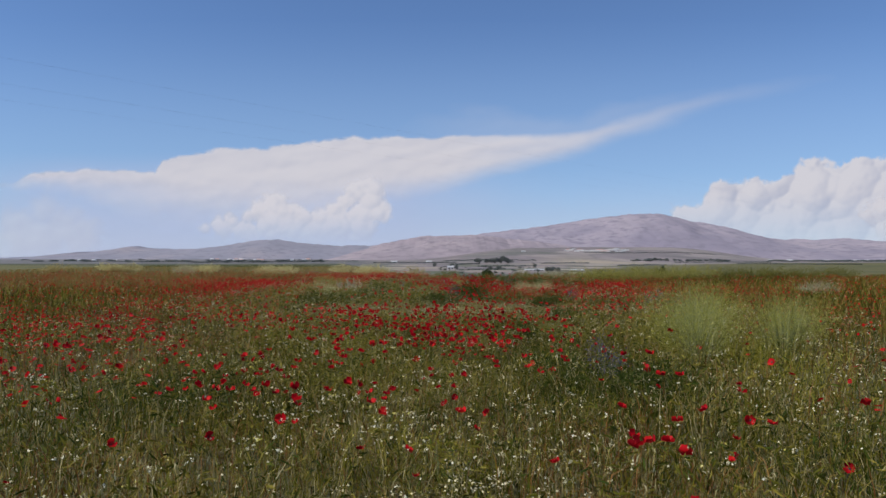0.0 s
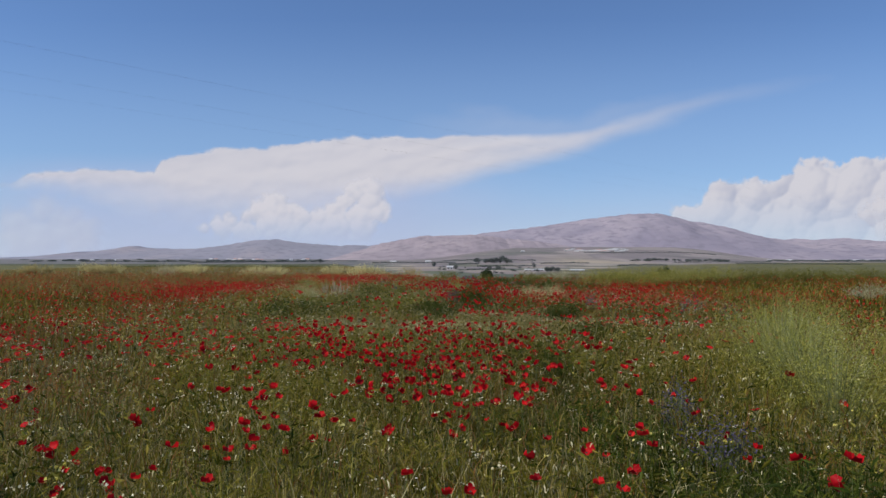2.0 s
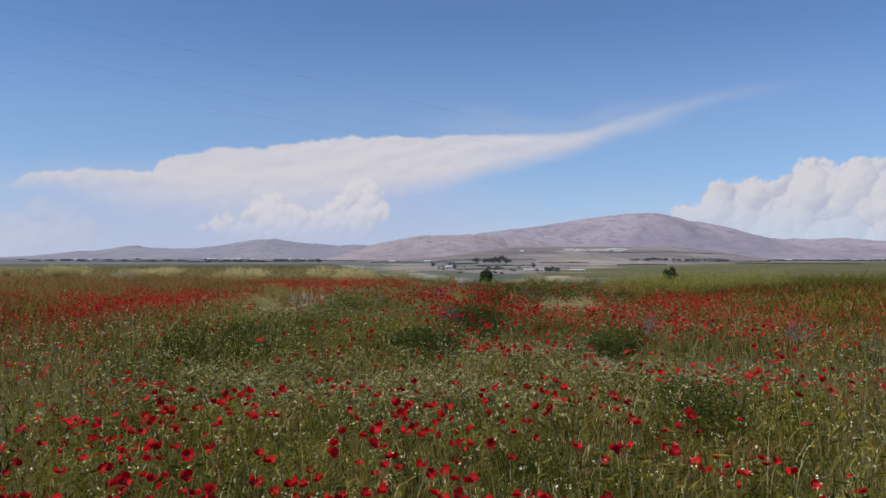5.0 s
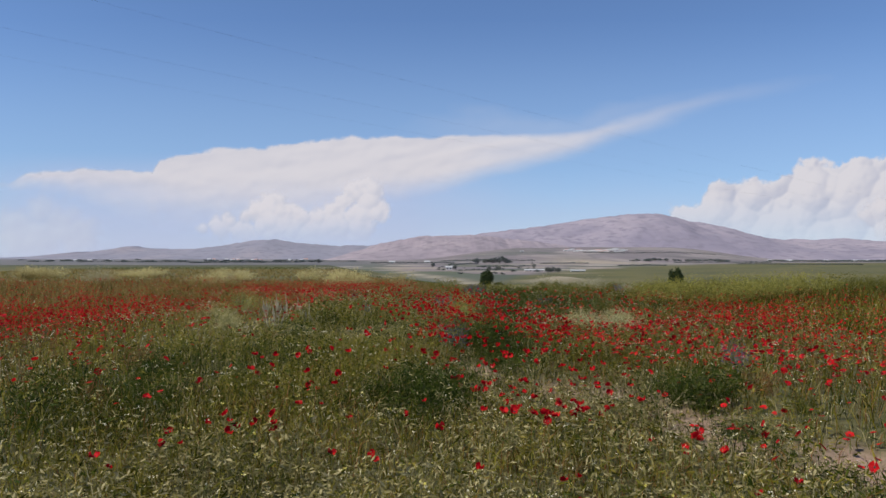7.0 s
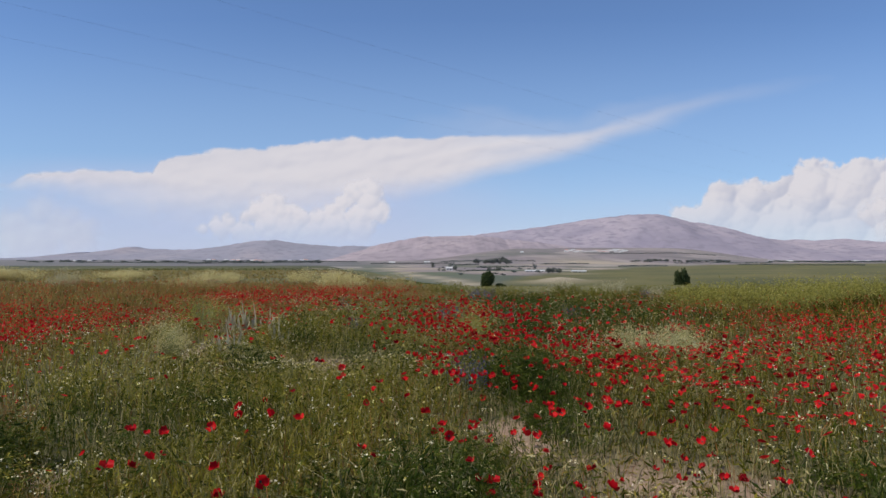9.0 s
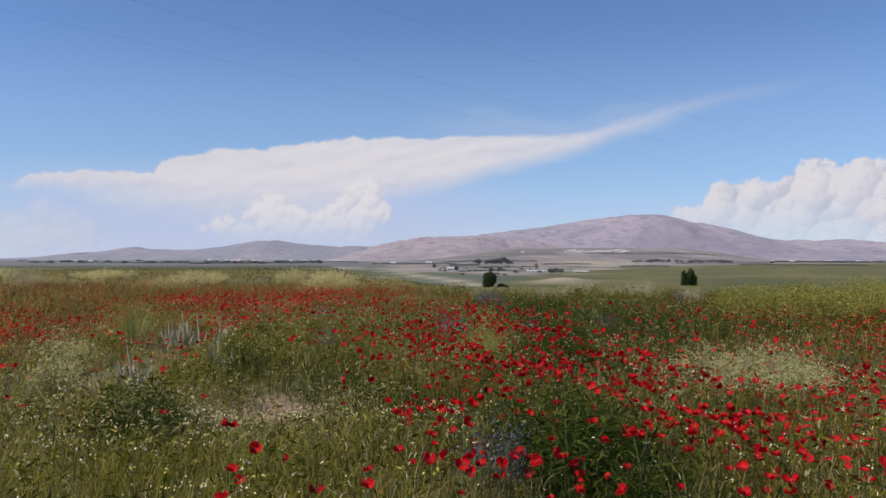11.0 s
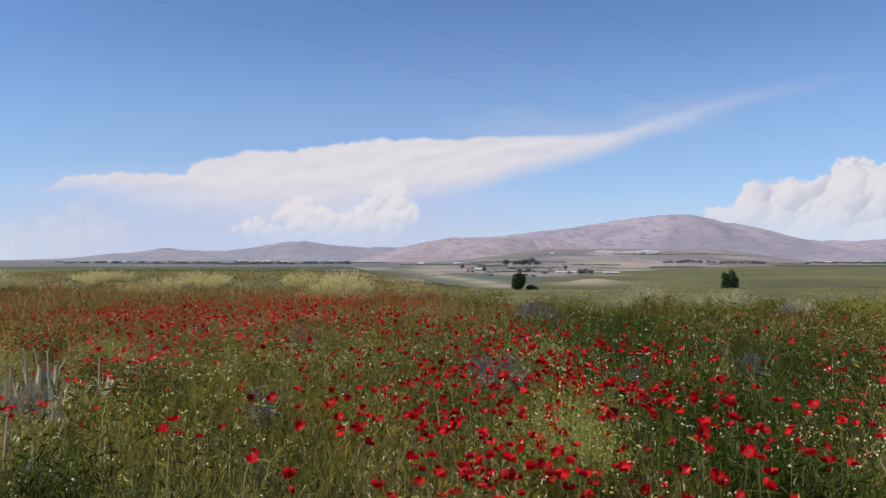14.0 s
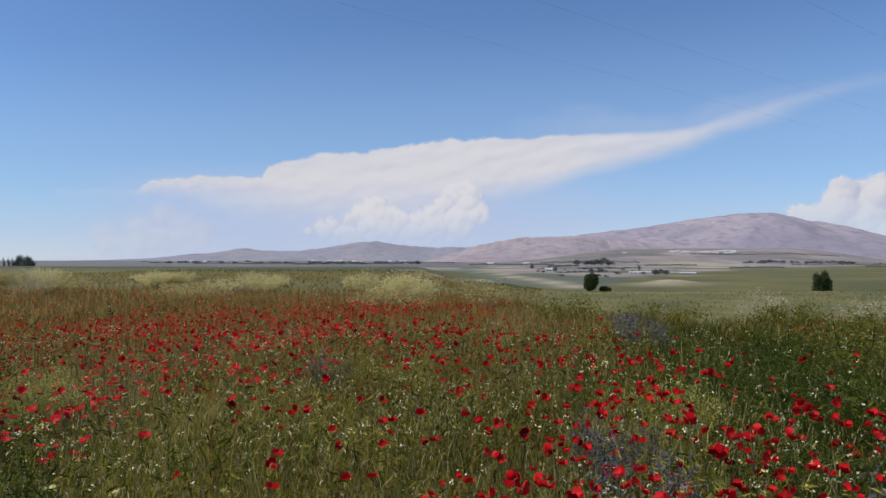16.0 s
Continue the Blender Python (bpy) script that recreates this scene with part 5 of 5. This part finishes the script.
# straw-yellow clumps
for x, y, h, rad in ((2.9, 21.6, 0.52, 0.36), (2.45, 21.9, 0.50, 0.30), (3.2, 22.2, 0.5, 0.4), (2.6, 22.7, 0.46, 0.36), (3.3, 23.0, 0.5, 0.36), (-4.2, 23.6, 0.5, 0.4), (-3.6, 22.4, 0.44, 0.3)):
    bush("straw_clump", x, y, h, rad, int(110 + 210 * rad), int(380 + 760 * rad), 0.019, PALE_STALK, HAY,
         "pale straw-yellow clump of dried weeds", "bush", "straw clumps", br, "seed_head", low=0.55, long=2.5)
# long dry stalks that stand out of the grass
for i in range(60):
    y = br.uniform(4, 28)
    x = br.uniform(-2.2, 2.2)
    hp = Heap()
    blades(hp, np.zeros((3, 3)) + br.normal(0, 0.02, (3, 3)) * (1, 1, 0), br.uniform(0.4, 0.58, 3), np.full(3, 0.004), br.uniform(0.2, 0.6, 3), br)
    ob = link("dry_stalk", hp.mesh("dry_stalk"), DRY_GRASS)
    ob.location = (x, y, float(terrain(x, y)) - 0.01)
    tagged(ob, "long bent straw-coloured stalk in the grass", "stalk", "dry stalks")


# ---- trees ----
def limb(bm, a, b, ra, rb, sides=6):
    a, b = Vector(a), Vector(b)
    q = (b - a).to_track_quat("Z", "Y")
    rings = []
    for c, rad in ((a, ra), (b, rb)):
        rings.append([bm.verts.new(c + q @ Vector((rad * math.cos(k * math.tau / sides), rad * math.sin(k * math.tau / sides), 0))) for k in range(sides)])
    for k in range(sides):
        bm.faces.new((rings[0][k], rings[0][(k + 1) % sides], rings[1][(k + 1) % sides], rings[1][k]))


def mullein(x, y, high, leaves, r):
    """A woolly silver plant: bare upright spikes over a rosette of broad leaves that curve up."""
    top = new("mullein")
    top.location = (x, y, float(terrain(x, y)) - 0.01)
    tagged(top, "woolly silver-grey mullein with upright spikes and broad leaves", "plant", "mulleins beside the bare soil")
    for k in range(2 if leaves > 9 else 1):
        bm = bmesh.new()
        bend = Vector((r.normal(0, 0.04), r.normal(0, 0.04), 0))
        foot = Vector((r.normal(0, 0.03), r.normal(0, 0.03), 0))
        mid, tip = foot + bend * 0.4 + Vector((0, 0, high * 0.55)), foot + bend + Vector((0, 0, high * (1 - 0.25 * k)))
        limb(bm, foot, mid, 0.009, 0.008)
        limb(bm, mid, tip, 0.010, 0.004)
        part("spike", bm, SILVER, top)
    for k in range(leaves):
        a, out, rise = r.uniform(0, math.tau), r.uniform(0.07, 0.15), r.uniform(0.12, 0.26) * high / 0.45
        z0, wide = r.uniform(0.0, 0.16), r.uniform(0.016, 0.028)
        along, across = Vector((math.cos(a), math.sin(a), 0)), Vector((-math.sin(a), math.cos(a), 0))
        bm = bmesh.new()
        rows = []
        for f in (0.0, 0.3, 0.6, 0.85, 1.0):
            c = along * (out * (1.5 * f - 0.5 * f * f)) + Vector((0, 0, z0 + rise * f ** 1.4))
            w = wide * math.sin(math.pi * (0.12 + 0.86 * f)) ** 0.8
            rows.append([bm.verts.new(c - across * w + Vector((0, 0, w * 0.4))), bm.verts.new(c), bm.verts.new(c + across * w + Vector((0, 0, w * 0.4)))])
        for p, q in zip(rows, rows[1:]):
            for m in (0, 1):
                bm.faces.new((p[m], p[m + 1], q[m + 1], q[m]))
        part("leaf", bm, SILVER, top)


mr = np.random.default_rng(61)
for x, y, high, leaves in ((-3.45, 25.2, 0.62, 13), (-3.2, 25.05, 0.6, 11), (-3.72, 25.3, 0.45, 9), (-3.05, 25.5, 0.5, 9), (-2.67, 22.05, 0.52, 12), (-2.85, 22.2, 0.36, 8), (-2.46, 23.4, 0.44, 9),
                           (-2.3, 23.3, 0.3, 7), (-3.9, 26.2, 0.5, 10), (-2.75, 24.4, 0.3, 7)):
    mullein(x, y, high, leaves, mr)


def tree(name, x, y, lumps, leaves, leaf_size, trunk_r, leaf_mat, label, r, trunks=((0, 0),), group=""):
    """lumps: x, y, z and radii of the masses of leaf, upwards from the root."""
    top = new(name)
    top.location = (x, y, float(terrain(x, y)) - 0.05)
    tagged(top, label, "tree", group)
    high = max(l[2] for l in lumps)
    bm = bmesh.new()
    for tx, ty in trunks:
        fork = (tx * 1.6, ty * 1.6, high * 0.45)
        limb(bm, (tx, ty, 0), fork, trunk_r, trunk_r * 0.7)
        for lx, ly, lz, rx, rz in lumps:
            if abs(lx - tx) < rx * 1.6:
                limb(bm, fork, (lx * 0.8, ly * 0.8, max(lz, high * 0.5)), trunk_r * 0.5, trunk_r * 0.15, 5)
    part("trunk", bm, BARK, top)
    hp = Heap()
    vol = np.array([l[3] ** 2 * l[4] for l in lumps])
    pick = r.choice(len(lumps), leaves, p=vol / vol.sum())
    L = np.array(lumps)[pick]
    d = r.normal(size=(leaves, 3))
    d /= np.linalg.norm(d, axis=1)[:, None]
    clump = 1 + 0.22 * np.sin(5 * d[:, 0] + 7 * d[:, 2] + pick) * np.sin(6 * d[:, 1] - 4 * d[:, 2])
    d *= (r.random(leaves) ** 0.45 * clump)[:, None]
    c = np.c_[L[:, 0] + d[:, 0] * L[:, 3], L[:, 1] + d[:, 1] * L[:, 3], L[:, 2] + d[:, 2] * L[:, 4]]
    flakes(hp, c, r.uniform(0.6, 1.4, leaves) * leaf_size, r, 0.0, 1.6)
    link("crown", hp.mesh("crown"), leaf_mat, top)
    return top


tr = np.random.default_rng(99)
tree("juniper_tree", 14.7, 235, [(0, 0, 2.7, 2.0, 2.2), (0.1, 0, 4.1, 1.85, 1.7), (-0.4, 0.2, 1.8, 1.8, 1.4), (0.6, 0, 3.5, 1.7, 1.9), (-0.5, 0, 3.6, 1.6, 1.7)], 9000, 0.27, 0.16, NEEDLE,
     "dense dark green juniper tree standing in the valley", tr)
tree("low_bush", 18.6, 236, [(0, 0, 0.9, 1.5, 0.9), (1.1, 0.2, 0.7, 1.1, 0.7)], 2500, 0.24, 0.08, NEEDLE, "low dark green bush beside the juniper", tr)
tree("wild_tree", 43.0, 137.7, [(-0.9, 0, 3.4, 0.55, 1.3), (0.35, 0, 3.7, 0.65, 1.3), (0.9, 0, 2.7, 0.6, 1.4), (-0.6, 0.2, 2.0, 0.8, 1.2), (0.7, 0, 1.5, 0.7, 0.9), (-1.1, 0, 1.4, 0.5, 0.8), (-0.1, 0.1, 2.8, 0.9, 1.5), (0.0, 0, 1.3, 0.9, 0.9)], 7000, 0.19, 0.10,
     NEEDLE, "ragged dark green tree with several stems on the slope", tr, ((-0.5, 0), (0.5, 0.1)))


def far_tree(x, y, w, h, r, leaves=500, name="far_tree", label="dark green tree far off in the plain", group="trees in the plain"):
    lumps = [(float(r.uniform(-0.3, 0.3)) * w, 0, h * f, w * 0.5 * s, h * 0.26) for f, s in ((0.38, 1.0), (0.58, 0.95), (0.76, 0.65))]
    return tree(name, x, y, lumps, leaves, max(0.3, w * 0.10), w * 0.05, HAZYLEAF, label, r, group=group)


# poplars and a grove at the plateau's end, far to the west
for a in (-0.809, -0.802, -0.795):
    far_tree(a * 560, 560, 2.6, 13.0, tr, 1000, "poplar_tree", "tall narrow dark poplar beside a grove", "poplars by the grove")
for a, w, h in ((-0.786, 8, 13), (-0.779, 9, 15), (-0.771, 9, 14), (-0.764, 7, 11)):
    far_tree(a * 565, 565, w, h, tr, 1400, "grove_tree", "broad dark tree of a small grove", "grove")
# trees and hedgerows in the plain: sideways tangent, distance, width, height
for a, y, w, h in ((0.052, 1400, 16, 11), (0.062, 1400, 14, 9), (0.074, 1400, 18, 12), (0.083, 1410, 22, 15), (0.092, 1400, 18, 10), (0.012, 700, 4, 5), (0.019, 690, 5, 5), (-0.012, 900, 6, 6),
                   (0.069, 620, 5, 4), (0.078, 630, 6, 4), (0.130, 660, 4, 8), (0.150, 520, 6, 4), (0.165, 520, 5, 3.5), (0.155, 530, 6, 4), (-0.175, 1500, 12, 9)):
    far_tree(a * y, y, w, h, tr)
for i in range(18):
    y = float(tr.uniform(420, 900))
    far_tree((tr.random() * 0.15 - 0.01) * y, y, tr.uniform(2.5, 5), tr.uniform(1.0, 2.2), tr, 240, "field_shrub", "dark green shrub between plots in the valley", "shrubs in the valley")
for i in range(17):
    y = 1700 + tr.uniform(-60, 60)
    far_tree((0.272 + i * 0.0086 + tr.uniform(-0.003, 0.003)) * y, y, tr.uniform(10, 24), tr.uniform(3.5, 7), tr, 260, label="dark hedgerow tree far off in the plain")
for i in range(22):
    y = 1900 + tr.uniform(-80, 80)
    far_tree((0.47 + i * 0.008) * y, y, tr.uniform(14, 30), tr.uniform(2.5, 5), tr, 220, label="dark hedgerow tree far off in the plain")
for i in range(46):
    y = 2100 + tr.uniform(-600, 450)
    far_tree((-0.34 + tr.random() * 0.17) * y, y, tr.uniform(8, 24), tr.uniform(2.5, 5), tr, 220, label="dark garden tree in the far village", group="village trees")
for i in range(12):
    y = 2300 + tr.uniform(-600, 450)
    far_tree((-0.60 + i * 0.021) * y, y, tr.uniform(15, 40), tr.uniform(2.5, 5), tr, 180)


def hedge(a0, a1, y0, y1, high, r):
    """A long clipped line of bushes; a0, a1: sideways tangents of its ends, y0, y1: their distances."""
    n = int(220 + 5 * abs(a1 - a0) * y0)
    f = r.random(n)
    x, y = (a0 + (a1 - a0) * f) * (y0 + (y1 - y0) * f), y0 + (y1 - y0) * f
    tall = high * np.clip(0.75 + 0.45 * waves(x, y, 14, a0 * 9), 0.15, 1.3)
    c = np.c_[x, y + r.normal(0, 1.2, n), terrain(x, y) + r.random(n) * tall]
    hp = Heap()
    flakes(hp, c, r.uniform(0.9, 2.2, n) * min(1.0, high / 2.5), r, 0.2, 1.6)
    tagged(link("hedgerow", hp.mesh("hedgerow"), HAZYLEAF), "long dark green hedgerow between tilled plots", "hedge", "hedgerows in the plain")


for a0, a1, y0, y1, high in ((0.202, 0.287, 2400, 2350, 4.5), (0.287, 0.392, 2380, 2450, 5.0), (0.25, 0.32, 1020, 1060, 2.4), (0.47, 0.587, 2200, 2150, 4.0), (0.0, 0.134, 1850, 1700, 3.6),
                             (0.01, 0.053, 1150, 1250, 2.6), (0.05, 0.13, 900, 980, 2.0), (0.14, 0.21, 1350, 1400, 2.6), (0.33, 0.47, 1500, 1600, 2.6), (-0.10, 0.02, 1400, 1500, 3.0),
                             (-0.36, -0.2, 1500, 1650, 3.0), (-0.52, -0.33, 1750, 1650, 3.0), (-0.24, -0.12, 1900, 2000, 3.2), (0.42, 0.60, 1250, 1150, 2.2), (0.02, 0.09, 620, 680, 1.4)):
    hedge(a0, a1, y0, y1, high, tr)


# ---- houses ----
def box(bm, x0, x1, y0, y1, z0, z1):
    v = [bm.verts.new(p) for p in ((x0, y0, z0), (x1, y0, z0), (x1, y1, z0), (x0, y1, z0), (x0, y0, z1), (x1, y0, z1), (x1, y1, z1), (x0, y1, z1))]
    for f in ((3, 2, 1, 0), (4, 5, 6, 7), (0, 1, 5, 4), (1, 2, 6, 5), (2, 3, 7, 6), (3, 0, 4, 7)):
        bm.faces.new([v[i] for i in f])


def house(name, x, y, w, d, h, roof_mat, label, group, turn=0.0, windows=3):
    top = new(name)
    top.location, top.rotation_euler = (x, y, float(terrain(x, y)) - 0.3), (0, 0, radians(turn))
    tagged(top, label, "building", group)
    bm = bmesh.new()
    box(bm, -w / 2, w / 2, -d / 2, d / 2, 0, h)
    part("wall", bm, WHITEWASH, top)
    bm = bmesh.new()
    o = 0.4
    pts = [(-w / 2 - o, -d / 2 - o, h), (w / 2 + o, -d / 2 - o, h), (w / 2 + o, d / 2 + o, h), (-w / 2 - o, d / 2 + o, h), (-w / 2 - o, 0, h + d * 0.26), (w / 2 + o, 0, h + d * 0.26)]
    v = [bm.verts.new(p) for p in pts]
    for f in ((0, 1, 5, 4), (2, 3, 4, 5), (1, 2, 5), (3, 0, 4), (3, 2, 1, 0)):
        bm.faces.new([v[i] for i in f])
    part("roof", bm, roof_mat, top)
    for i in range(windows):
        bm = bmesh.new()
        cx = -w / 2 + w * (i + 0.5) / windows
        box(bm, cx - 0.6, cx + 0.6, -d / 2 - 0.06, -d / 2 + 0.1, h * 0.35, h * 0.75)
        part("window", bm, DARKGLASS, top)
    return top


house("barn", 0.131 * 590, 590, 16, 3.2, 1.1, GREYROOF, "long low white barn with a pale sheet roof", "farm buildings", 0, 5)
house("shed", 0.186 * 560, 560, 4, 3, 1.1, GREYROOF, "small white shed with a sheet roof", "farm buildings", 8, 2)
house("shed", 0.196 * 560, 560, 7, 3, 1.0, GREYROOF, "small white shed with a sheet roof", "farm buildings", 0, 2)
house("cottage", 0.011 * 690, 690, 6, 5, 2.6, GREYROOF, "small white cottage with a pale roof", "farm buildings", 0, 2)
for i in range(16):
    y = 2250 + tr.uniform(-120, 160)
    house("village_house", (-0.335 + tr.random() * 0.155) * y, y, tr.uniform(8, 14), tr.uniform(8, 11), tr.uniform(3, 6), REDROOF if tr.random() < 0.4 else GREYROOF,
          "white village house among dark trees", "village houses", float(tr.uniform(-20, 20)), 3)
for i in range(38):
    y = 2600 + tr.uniform(-120, 150)
    house("town_house", (0.176 + tr.random() * 0.09) * y, y, tr.uniform(8, 26), tr.uniform(6, 9), tr.uniform(2.0, 3.6), REDROOF if tr.random() < 0.3 else GREYROOF,
          "long pale building at the foot of the mountain", "buildings below the mountain", float(tr.uniform(-8, 8)), 4)
for i in range(9):
    y = 2000 + tr.uniform(-80, 160)
    house("farm_house", (0.40 + tr.random() * 0.24) * y, y, tr.uniform(10, 30), tr.uniform(8, 12), tr.uniform(2.2, 3.5), GREYROOF,
          "long low pale farm building in the plain", "farms in the plain", float(tr.uniform(-8, 8)), 3)
for a, y in ((-0.52, 2300), (-0.47, 2350), (-0.50, 2400), (-0.07, 1500), (-0.02, 1600), (0.115, 2500)):
    house("farm_house", a * y, y, 13, 9, 2.6, GREYROOF, "long low pale farm building in the plain", "farms in the plain", 0, 3)


# ---- overhead line ----
LINE = Vector((0.70, 0.714, 0))
for start in (41.7, 37.7, 32.6):
    cu = bpy.data.curves.new("overhead_wire", "CURVE")
    cu.dimensions, cu.bevel_depth, cu.bevel_resolution = "3D", 0.0011, 1
    sp = cu.splines.new("POLY")
    steps = np.linspace(-62, 150, 60)
    sp.points.add(len(steps) - 1)
    for q, s in zip(sp.points, steps):
        f = (s + 62) / 212
        q.co = (LINE.x * s, start + LINE.y * s, 6.9 - 0.9 * 4 * f * (1 - f) + 0.6, 1)
    cu.materials.append(CABLE)
    ob = new("overhead_wire", cu)
    tagged(ob, "thin dark overhead wire high across the meadow", "wire", "overhead wires")
for s in (-62, 150):
    base = Vector((LINE.x * s, 37.3 + LINE.y * s, 0))
    base.z = float(terrain(base.x, base.y)) - 0.5
    top = new("wire_pole")
    top.location, top.rotation_euler = base, (0, 0, math.atan2(LINE.y, LINE.x))
    tagged(top, "timber portal pole carrying the overhead wires", "pole", "wire poles")
    high = 7.5 - base.z
    for off in (-2.2, 2.2):
        bm = bmesh.new()
        limb(bm, (0, off, 0), (0, off, high + 0.3), 0.16, 0.11, 8)
        part("post", bm, TIMBER, top)
    bm = bmesh.new()
    box(bm, -0.09, 0.09, -3.8, 3.8, high - 0.25, high - 0.02)
    part("crossarm", bm, TIMBER, top)
